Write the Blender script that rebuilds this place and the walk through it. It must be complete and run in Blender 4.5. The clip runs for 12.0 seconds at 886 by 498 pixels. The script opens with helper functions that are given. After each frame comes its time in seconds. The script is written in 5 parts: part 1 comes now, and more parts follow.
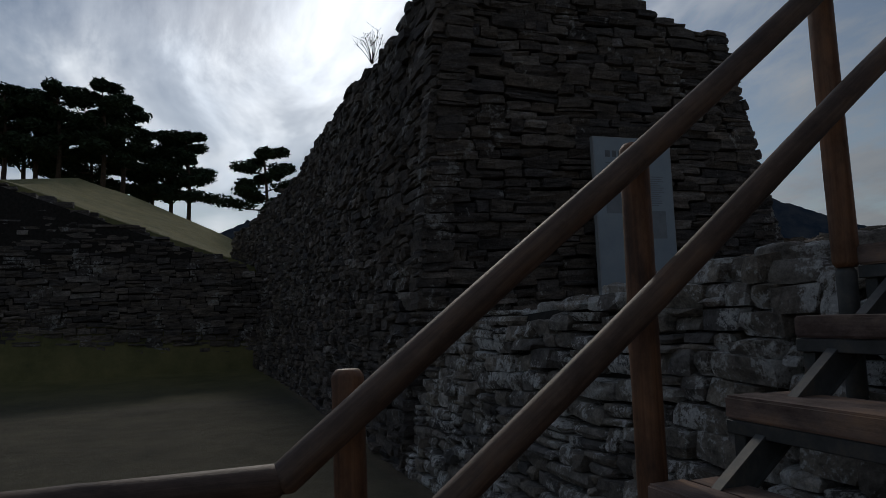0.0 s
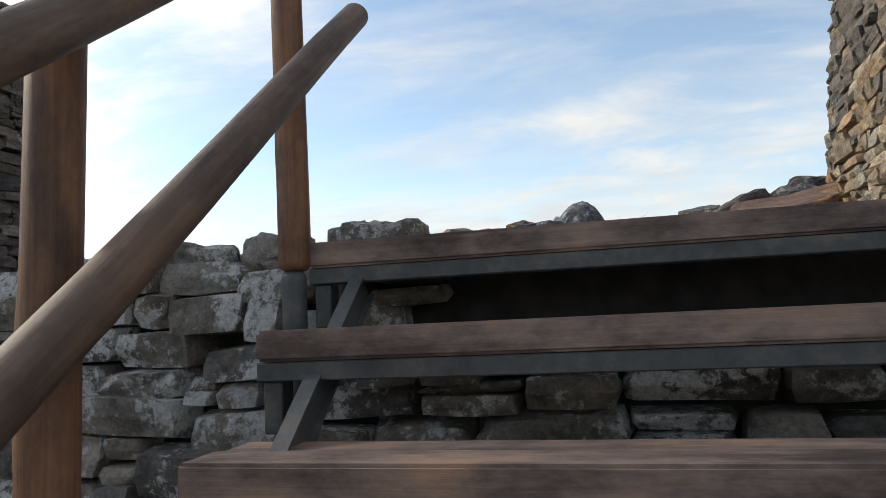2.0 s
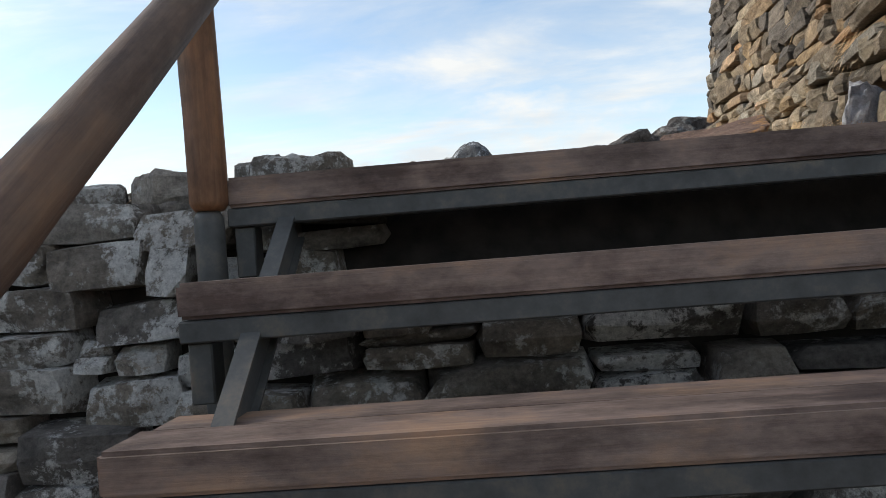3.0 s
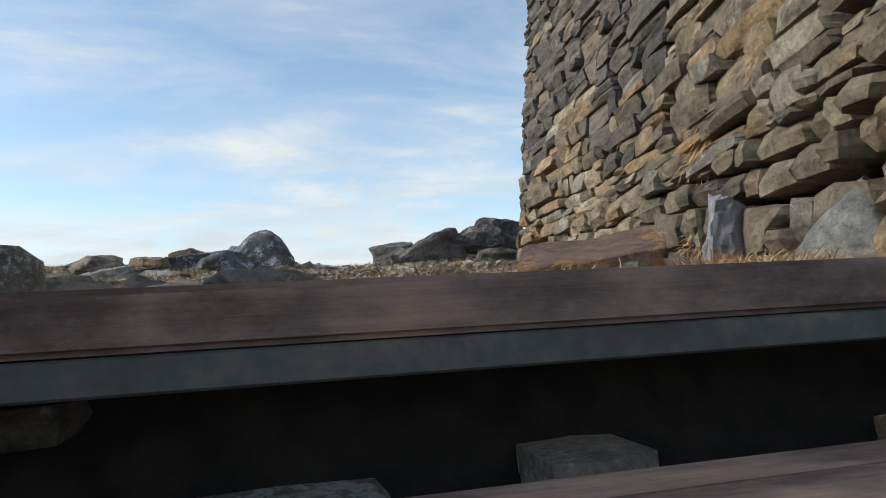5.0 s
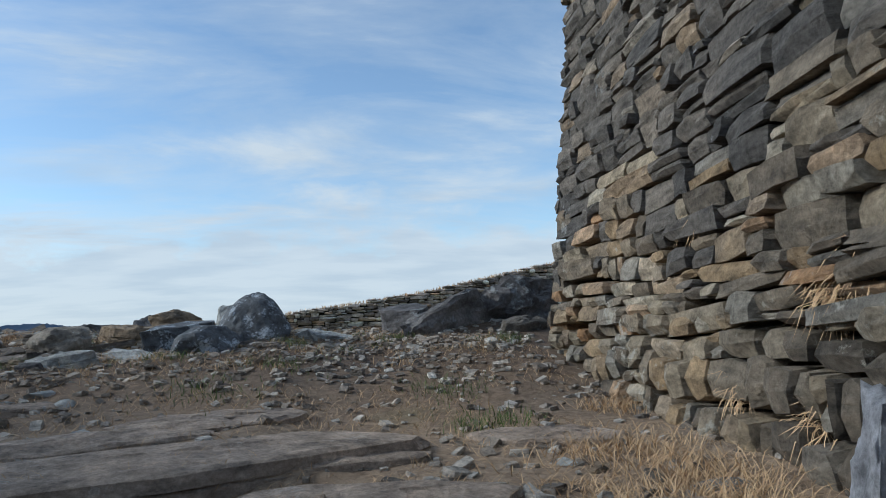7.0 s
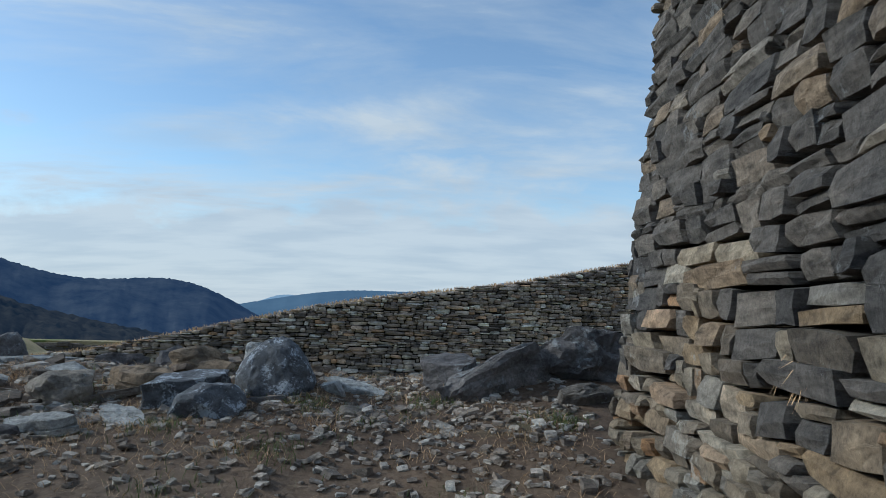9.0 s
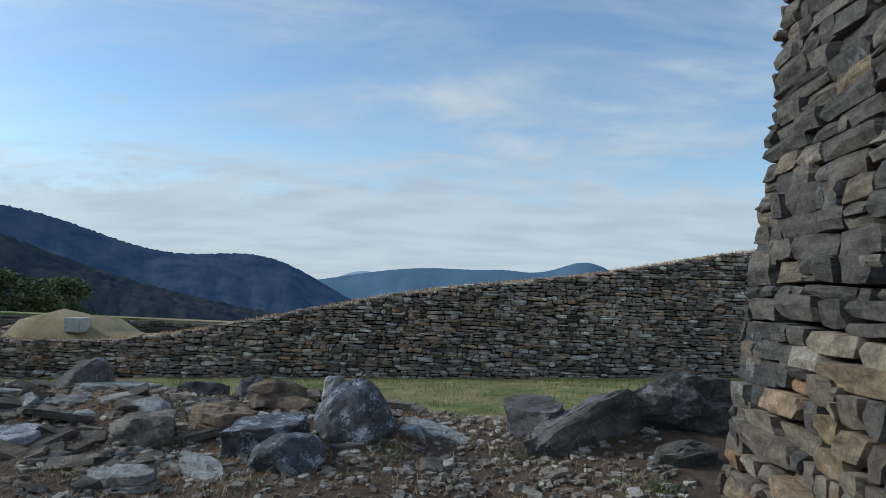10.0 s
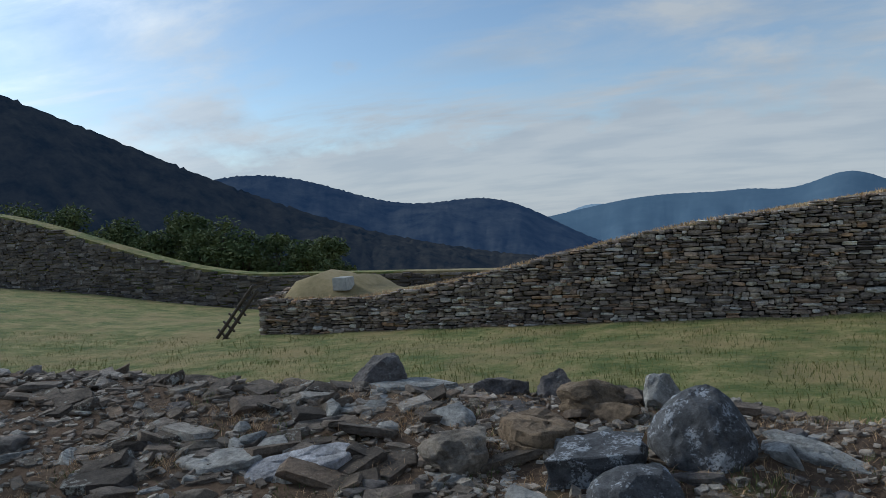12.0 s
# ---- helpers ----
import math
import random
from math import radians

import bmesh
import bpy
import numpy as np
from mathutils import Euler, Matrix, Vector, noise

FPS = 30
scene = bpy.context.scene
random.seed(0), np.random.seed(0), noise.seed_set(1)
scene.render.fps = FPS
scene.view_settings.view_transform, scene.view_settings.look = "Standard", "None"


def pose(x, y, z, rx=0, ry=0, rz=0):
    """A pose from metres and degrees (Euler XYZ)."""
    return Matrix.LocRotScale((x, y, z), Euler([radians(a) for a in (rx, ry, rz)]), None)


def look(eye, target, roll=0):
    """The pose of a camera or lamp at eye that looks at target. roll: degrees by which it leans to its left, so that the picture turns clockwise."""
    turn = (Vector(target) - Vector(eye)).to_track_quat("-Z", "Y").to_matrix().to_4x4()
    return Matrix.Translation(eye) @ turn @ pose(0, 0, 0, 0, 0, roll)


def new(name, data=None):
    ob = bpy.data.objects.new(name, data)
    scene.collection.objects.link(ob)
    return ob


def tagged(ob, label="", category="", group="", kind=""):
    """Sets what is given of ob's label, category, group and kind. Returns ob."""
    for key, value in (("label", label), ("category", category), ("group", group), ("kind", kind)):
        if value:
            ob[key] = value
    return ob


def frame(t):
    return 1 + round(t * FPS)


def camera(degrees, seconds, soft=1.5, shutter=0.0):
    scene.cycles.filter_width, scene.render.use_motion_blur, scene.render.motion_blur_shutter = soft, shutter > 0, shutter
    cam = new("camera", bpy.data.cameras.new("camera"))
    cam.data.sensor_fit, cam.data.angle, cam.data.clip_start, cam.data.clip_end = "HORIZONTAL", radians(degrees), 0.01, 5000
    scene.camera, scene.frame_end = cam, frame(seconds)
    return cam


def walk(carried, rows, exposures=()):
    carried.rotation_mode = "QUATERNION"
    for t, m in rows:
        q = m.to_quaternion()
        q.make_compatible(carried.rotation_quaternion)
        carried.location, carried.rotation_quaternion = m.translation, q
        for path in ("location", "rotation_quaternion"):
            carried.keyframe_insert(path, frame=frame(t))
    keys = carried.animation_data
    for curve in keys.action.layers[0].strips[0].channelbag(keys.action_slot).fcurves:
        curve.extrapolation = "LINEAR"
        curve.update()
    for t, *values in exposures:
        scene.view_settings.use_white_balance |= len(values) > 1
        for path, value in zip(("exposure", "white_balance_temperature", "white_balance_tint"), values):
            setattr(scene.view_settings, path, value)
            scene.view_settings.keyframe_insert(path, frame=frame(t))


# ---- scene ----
cam = camera(65.0, 12.0, soft=0.8)
PATH = [
    (0, (1.683, -1.997, -0.175), (-0.197, -1.342, 0.014), -2.2),
    (0.5, (1.395, -2.03, -0.245), (-0.288, -0.985, -0.006), 2.0),
    (1, (1.175, -1.872, -0.172), (-0.28, -0.525, 0.07), 0.8),
    (1.5, (0.975, -1.765, -0.187), (-0.055, -0.06, 0.02), -0.2),
    (2, (0.745, -1.645, -0.215), (0.288, 0.29, -0.01), -2.7),
    (2.5, (0.65, -1.59, -0.2), (0.473, 0.395, -0.045), -2.7),
    (3, (0.545, -1.48, -0.21), (0.435, 0.515, -0.185), -4.5),
    (3.5, (0.49, -1.36, -0.2), (0.77, 0.615, -0.165), -6.3),
    (3.7, (0.48, -1.3, -0.198), (0.87, 0.65, -0.1), -6.9),
    (5.4, (0.555, -0.674, -0.042), (1.053, 1.248, 0.198), -3.3),
    (5.5, (0.547, -0.659, -0.036), (1.05, 1.262, 0.2), -3.4),
    (5.6, (0.537, -0.607, -0.004), (1.032, 1.315, 0.243), -3.1),
    (5.8, (0.52, -0.557, 0.078), (1.027, 1.361, 0.337), -2.3),
    (6, (0.588, -0.28, 0.265), (1.122, 1.634, 0.489), -5.2),
    (6.5, (0.676, -0.185, 0.303), (1.224, 1.724, 0.537), -5.2),
    (7, (0.759, -0.061, 0.482), (1.195, 1.874, 0.736), -2.4),
    (7.5, (0.913, 0.127, 0.529), (1.131, 2.096, 0.799), 0.1),
    (7.7, (0.95, 0.19, 0.56), (1.135, 2.16, 0.82), 0.3),
    (9.3, (1.239, 0.632, 1.085), (1.362, 2.623, 1.233), 2.2),
    (9.5, (1.176, 0.669, 1.108), (1.159, 2.665, 1.23), 2.8),
    (10, (1.155, 0.794, 1.43), (1.091, 2.79, 1.545), 2.4),
    (10.5, (1.188, 0.95, 1.531), (1.154, 2.95, 1.514), 1.7),
    (11, (1.035, 1.1, 1.726), (0.893, 3.091, 1.601), 1.3),
    (11.2, (0.965, 1.168, 1.719), (0.789, 3.157, 1.604), 0.8),
    (11.5, (0.863, 1.308, 1.75), (0.629, 3.292, 1.651), 0.5),
    (12, (0.564, 1.526, 1.694), (-0.14, 3.397, 1.626), -2.5),
]
EXPOSURE = [(0, -1.85, 6150, 9), (0.6, -0.95, 6500, 9), (1.0, -0.22, 6900, 9), (1.5, 0.36, 6800, 8), (3.6, 0.56, 6650, 8), (5.5, 0.36, 6150, 5), (6.0, 0.36, 5900, 5), (6.5, 0.14, 5700, 3), (7.0, 0.06, 5550, 3), (7.5, -0.06, 5550, 3), (9.5, -0.08, 5450, 2), (10.5, -0.2, 5550, 3), (11.0, -0.08, 5600, 4), (11.5, -0.3, 5650, 5), (12, -0.42, 5700, 5)]
walk(cam, [(t, look(eye, target, roll)) for t, eye, target, roll in PATH], EXPOSURE)

# ---- sky and sun ----
SUN_AZ, SUN_EL = radians(172), radians(30)
sun_way = Vector((math.cos(SUN_AZ) * math.cos(SUN_EL), math.sin(SUN_AZ) * math.cos(SUN_EL), math.sin(SUN_EL)))
lamp = bpy.data.lights.new("sun", "SUN")
lamp.energy, lamp.angle, lamp.color = 2.4, radians(9), (1.0, 0.9, 0.76)
sun = new("sun", lamp)
sun.matrix_world = look((0, 0, 40), Vector((0, 0, 40)) - sun_way)

world = bpy.data.worlds.new("sky")
world.use_nodes = True
scene.world = world
wt = world.node_tree
wt.nodes.clear()


def node(tree, kind, inputs=(), **props):
    n = tree.nodes.new(kind)
    for key, value in props.items():
        setattr(n, key, value)
    for key, value in dict(inputs).items():
        if isinstance(value, bpy.types.NodeSocket):
            tree.links.new(value, n.inputs[key])
        else:
            n.inputs[key].default_value = value
    return n


def ramp(tree, fac, stops):
    n = tree.nodes.new("ShaderNodeValToRGB")
    while len(n.color_ramp.elements) < len(stops):
        n.color_ramp.elements.new(0.5)
    for e, (p, c) in zip(n.color_ramp.elements, stops):
        e.position, e.color = p, (*c, 1) if len(c) == 3 else c
    tree.links.new(fac, n.inputs[0])
    return n


def grey(v):
    return (v, v, v)


sky = node(wt, "ShaderNodeTexSky", sky_type="NISHITA", sun_disc=False, sun_elevation=SUN_EL, sun_rotation=math.pi / 2 - SUN_AZ, air_density=1.0, dust_density=0.3, ozone_density=0.4)
coord = node(wt, "ShaderNodeTexCoord")
parts_xyz = node(wt, "ShaderNodeSeparateXYZ", {0: coord.outputs["Generated"]})
height = node(wt, "ShaderNodeMath", {0: parts_xyz.outputs[2], 1: 0.0}, operation="MAXIMUM")
lift = node(wt, "ShaderNodeMath", {0: height.outputs[0], 1: 0.17}, operation="ADD")
cu = node(wt, "ShaderNodeMath", {0: parts_xyz.outputs[0], 1: lift.outputs[0]}, operation="DIVIDE")
cv = node(wt, "ShaderNodeMath", {0: parts_xyz.outputs[1], 1: lift.outputs[0]}, operation="DIVIDE")
cv_long = node(wt, "ShaderNodeMath", {0: cv.outputs[0], 1: 2.1}, operation="MULTIPLY")
flat = node(wt, "ShaderNodeCombineXYZ", {0: cu.outputs[0], 1: cv_long.outputs[0], 2: 0.35})
big = node(wt, "ShaderNodeTexNoise", {"Vector": flat.outputs[0], "Scale": 1.05, "Detail": 9.0, "Roughness": 0.6, "Distortion": 0.35})
cloud = ramp(wt, big.outputs[0], [(0.40, grey(0.06)), (0.52, grey(0.3)), (0.6, grey(0.62)), (0.68, grey(0.95))])
bank_at = node(wt, "ShaderNodeMapping", {"Vector": coord.outputs["Generated"], "Scale": (1.0, 1.0, 2.2)})
bank_edge = node(wt, "ShaderNodeTexNoise", {"Vector": bank_at.outputs[0], "Scale": 4.6, "Detail": 9.0, "Roughness": 0.58})
bank_top = node(wt, "ShaderNodeMath", {0: bank_edge.outputs[0], 1: 0.34, 2: 0.005}, operation="MULTIPLY_ADD")
under = node(wt, "ShaderNodeMath", {0: bank_top.outputs[0], 1: parts_xyz.outputs[2]}, operation="SUBTRACT")
low_gain = node(wt, "ShaderNodeMapRange", {0: under.outputs[0], 1: -0.01, 2: 0.05, 3: 0.0, 4: 0.92})
mask = node(wt, "ShaderNodeMath", {0: cloud.outputs[0], 1: low_gain.outputs[0]}, operation="MAXIMUM")
tone = node(wt, "ShaderNodeTexNoise", {"Vector": flat.outputs[0], "Scale": 2.2, "Detail": 5.0})
cloud_colour = ramp(wt, tone.outputs[0], [(0.35, (0.8, 0.84, 0.89)), (0.6, (0.95, 0.96, 0.97))])
sky_light = node(wt, "ShaderNodeBackground", {"Color": sky.outputs[0], "Strength": 0.15})
toward = node(wt, "ShaderNodeVectorMath", {0: coord.outputs["Generated"], 1: tuple(sun_way)}, operation="DOT_PRODUCT")
near_sun = node(wt, "ShaderNodeMath", {0: toward.outputs["Value"], 1: 0.0}, operation="MAXIMUM")
halo = node(wt, "ShaderNodeMath", {0: near_sun.outputs[0], 1: 9.0}, operation="POWER")
lit_cloud = node(wt, "ShaderNodeMath", {0: halo.outputs[0], 1: 4.6, 2: 0.69}, operation="MULTIPLY_ADD")
cloud_light = node(wt, "ShaderNodeBackground", {"Color": cloud_colour.outputs[0], "Strength": lit_cloud.outputs[0]})
blend = node(wt, "ShaderNodeMixShader", {0: mask.outputs[0], 1: sky_light.outputs[0], 2: cloud_light.outputs[0]})
wt.links.new(blend.outputs[0], node(wt, "ShaderNodeOutputWorld").inputs[0])

# ---- materials ----


def material(name, rough=0.9, metal=0.0):
    m = bpy.data.materials.new(name)
    m.use_nodes = True
    t = m.node_tree
    shader = t.nodes["Principled BSDF"]
    shader.inputs["Roughness"].default_value, shader.inputs["Metallic"].default_value = rough, metal
    return m, t, shader


def mix(t, fac, a, b, how="MIX"):
    n = t.nodes.new("ShaderNodeMix")
    n.data_type, n.blend_type = "RGBA", how
    for key, value in ((0, fac), (6, a), (7, b)):
        if isinstance(value, bpy.types.NodeSocket):
            t.links.new(value, n.inputs[key])
        else:
            n.inputs[key].default_value = value if key == 0 else (*value, 1)
    return n.outputs[2]


def bumped(t, shader, socket, strength, distance):
    b = node(t, "ShaderNodeBump", {"Height": socket, "Strength": strength, "Distance": distance})
    t.links.new(b.outputs[0], shader.inputs["Normal"])


def place_coords(t):
    return node(t, "ShaderNodeNewGeometry").outputs["Position"]


def stone_material(name, stops, lichen=0.3, lichen_colour=(0.46, 0.46, 0.42), joined=False, grain=1.0, stain=0.5, lay=26):
    m, t, shader = material(name, 0.92)
    pos = place_coords(t)
    if joined:
        rand = node(t, "ShaderNodeNewGeometry").outputs["Random Per Island"]
    else:
        rand = node(t, "ShaderNodeObjectInfo").outputs["Random"]
    base = ramp(t, rand, stops).outputs[0]
    streak_at = node(t, "ShaderNodeMapping", {"Vector": pos, "Scale": (7 * grain, 7 * grain, lay * grain)}).outputs[0]
    streak = node(t, "ShaderNodeTexNoise", {"Vector": streak_at, "Scale": 1.0, "Detail": 6.0, "Roughness": 0.65})
    base = mix(t, 0.85, base, ramp(t, streak.outputs[0], [(0.32, grey(0.3)), (0.45, grey(0.8)), (0.55, grey(1.1)), (0.72, grey(1.65))]).outputs[0], "MULTIPLY")
    broad = node(t, "ShaderNodeTexNoise", {"Vector": pos, "Scale": 1.3, "Detail": 4.0})
    base = mix(t, stain, base, ramp(t, broad.outputs[0], [(0.35, (0.5, 0.5, 0.53)), (0.6, (1.15, 1.08, 1.0))]).outputs[0], "MULTIPLY")
    spots = node(t, "ShaderNodeTexNoise", {"Vector": pos, "Scale": 17 * grain, "Detail": 7.0, "Roughness": 0.72})
    patch = node(t, "ShaderNodeTexNoise", {"Vector": pos, "Scale": 2.4 * grain, "Detail": 2.0})
    both = node(t, "ShaderNodeMath", {0: spots.outputs[0], 1: patch.outputs[0]}, operation="MULTIPLY")
    edge = 0.36 - 0.1 * lichen
    cover = ramp(t, both.outputs[0], [(edge, grey(0)), (edge + 0.05, grey(min(1.0, 0.55 + lichen)))]).outputs[0]
    base = mix(t, cover, base, lichen_colour)
    fine = node(t, "ShaderNodeTexNoise", {"Vector": pos, "Scale": 42 * grain, "Detail": 8.0, "Roughness": 0.78})
    base_fine = ramp(t, fine.outputs[0], [(0.33, grey(0.45)), (0.5, grey(1.0)), (0.68, grey(1.5))]).outputs[0]
    t.links.new(mix(t, 0.75, base, base_fine, "MULTIPLY"), shader.inputs["Base Color"])
    total = node(t, "ShaderNodeMath", {0: streak.outputs[0], 1: fine.outputs[0]}, operation="ADD")
    bumped(t, shader, total.outputs[0], 1.0, 0.028 / grain)
    return m


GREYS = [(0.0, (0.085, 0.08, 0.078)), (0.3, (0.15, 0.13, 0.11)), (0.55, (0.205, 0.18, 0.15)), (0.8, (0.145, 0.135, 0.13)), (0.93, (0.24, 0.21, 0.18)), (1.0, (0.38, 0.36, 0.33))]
WARM = [(0.0, (0.2, 0.165, 0.125)), (0.2, (0.36, 0.295, 0.215)), (0.4, (0.47, 0.395, 0.285)), (0.55, (0.52, 0.365, 0.2)), (0.7, (0.36, 0.33, 0.28)), (0.85, (0.62, 0.55, 0.43)), (1.0, (0.54, 0.31, 0.145))]
PALE = [(0.0, (0.11, 0.09, 0.08)), (0.2, (0.29, 0.235, 0.2)), (0.4, (0.42, 0.35, 0.295)), (0.55, (0.54, 0.46, 0.385)), (0.68, (0.33, 0.275, 0.24)), (0.8, (0.54, 0.345, 0.21)), (0.88, (0.6, 0.54, 0.48)), (1.0, (0.85, 0.81, 0.74))]
WARM = [(p, tuple(0.84 * v for v in c)) for p, c in WARM]
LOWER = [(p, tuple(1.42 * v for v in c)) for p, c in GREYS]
STONE_LOW = stone_material("lichened_stone", LOWER, 0.95, (0.62, 0.6, 0.57), grain=1.7, lay=9)
STONE_LOW_J = stone_material("lichened_stone_joined", LOWER, 0.95, (0.62, 0.6, 0.57), joined=True, grain=1.7, lay=9)
# Greys darkened for the tower: shade of its unlit faces is held in the colour.
SHADED_GREYS = [(p, (0.92 * c[0], 0.87 * c[1], 0.86 * c[2])) for p, c in GREYS]
STONE_TOWER = stone_material("dark_tower_stone", SHADED_GREYS, 0.3, (0.42, 0.40, 0.37), grain=0.7)
STONE_TOWER_J = stone_material("dark_tower_stone_joined", SHADED_GREYS, 0.3, (0.42, 0.40, 0.37), joined=True, grain=0.7)
STONE_BLOCK = stone_material("warm_wall_stone", WARM, 0.15, (0.5, 0.47, 0.4), lay=16)
STONE_BLOCK_J = stone_material("warm_wall_stone_joined", WARM, 0.15, (0.5, 0.47, 0.4), joined=True, lay=16)
SLATY = [(0.0, (0.115, 0.105, 0.095)), (0.5, (0.185, 0.165, 0.143)), (0.8, (0.26, 0.225, 0.185)), (0.92, (0.34, 0.25, 0.16)), (1.0, (0.4, 0.36, 0.3))]
STONE_DARK = stone_material("dark_weathered_stone", SLATY, 0.12, (0.34, 0.34, 0.33))
STONE_DARK_J = stone_material("dark_weathered_stone_joined", SLATY, 0.12, (0.34, 0.34, 0.33), joined=True)
STONE_FAR = stone_material("far_wall_stone", PALE, 0.1, grain=0.4, lay=11)
STONE_FAR_J = stone_material("far_wall_stone_joined", PALE, 0.1, joined=True, grain=0.4, lay=11)
ROCK = stone_material("grey_rock", [(0.0, (0.17, 0.15, 0.125)), (0.5, (0.25, 0.215, 0.175)), (1.0, (0.34, 0.30, 0.25))], 0.25, (0.40, 0.41, 0.40), lay=9)
ROCK_SPOTTED = stone_material("spotted_blue_grey_rock", [(0.0, (0.085, 0.09, 0.1)), (1.0, (0.125, 0.13, 0.138))], 0.8, (0.38, 0.41, 0.45), grain=4.0, stain=0.2, lay=7)
ROCK_DARK = stone_material("dark_rock", [(0.0, (0.15, 0.14, 0.14)), (1.0, (0.215, 0.2, 0.192))], 0.3, (0.3, 0.31, 0.31), lay=9)
ROCK_BLUE = stone_material("blue_white_rock", [(0.0, (0.46, 0.465, 0.5)), (1.0, (0.54, 0.545, 0.58))], 0.45, (0.68, 0.69, 0.72), stain=0.25, lay=9)
ROCK_PALE = stone_material("pale_grey_rock", [(0.0, (0.36, 0.36, 0.345)), (1.0, (0.46, 0.455, 0.435))], 0.5, (0.6, 0.6, 0.58), stain=0.25, lay=9)
ROCK_RUST = stone_material("rusty_slab", [(0.0, (0.33, 0.21, 0.16)), (1.0, (0.37, 0.24, 0.18))], 1.3, (0.62, 0.33, 0.13), grain=0.9, stain=0.3, lay=9)
ROCK_TAN = stone_material("tan_rock", [(0.0, (0.24, 0.18, 0.115)), (1.0, (0.29, 0.22, 0.15))], 0.15, (0.36, 0.3, 0.22), lay=9)
ROCK_BROWN = stone_material("brown_grey_ledge_rock", [(0.0, (0.36, 0.285, 0.225)), (1.0, (0.46, 0.37, 0.295))], 0.25, (0.5, 0.42, 0.35), grain=1.2, stain=0.5, lay=18)
SLATE = stone_material("blue_grey_slate", [(0.0, (0.36, 0.37, 0.365)), (1.0, (0.45, 0.445, 0.425))], 0.25, (0.5, 0.51, 0.5), stain=0.3, lay=14)
RUBBLE = stone_material("broken_slabs", [(0.0, (0.085, 0.07, 0.058)), (0.35, (0.17, 0.14, 0.112)), (0.65, (0.235, 0.2, 0.165)), (0.85, (0.21, 0.155, 0.11)), (1.0, (0.42, 0.4, 0.37))], 0.3, joined=True, grain=1.2, lay=14)
PEBBLE = stone_material("pebbles", [(0.0, (0.2, 0.17, 0.14)), (0.5, (0.33, 0.28, 0.23)), (1.0, (0.6, 0.56, 0.5))], 0.2, joined=True, grain=1.5)


# Wall backing coloured near-black, so shade between the stones is part of its colour.
def shade_core_material():
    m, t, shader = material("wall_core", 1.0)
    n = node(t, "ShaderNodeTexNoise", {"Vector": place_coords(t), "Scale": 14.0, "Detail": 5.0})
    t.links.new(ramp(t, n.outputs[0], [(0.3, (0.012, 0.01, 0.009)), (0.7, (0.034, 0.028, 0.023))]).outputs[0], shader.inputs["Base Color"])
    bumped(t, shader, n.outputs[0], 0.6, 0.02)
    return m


SHADE_CORE = shade_core_material()


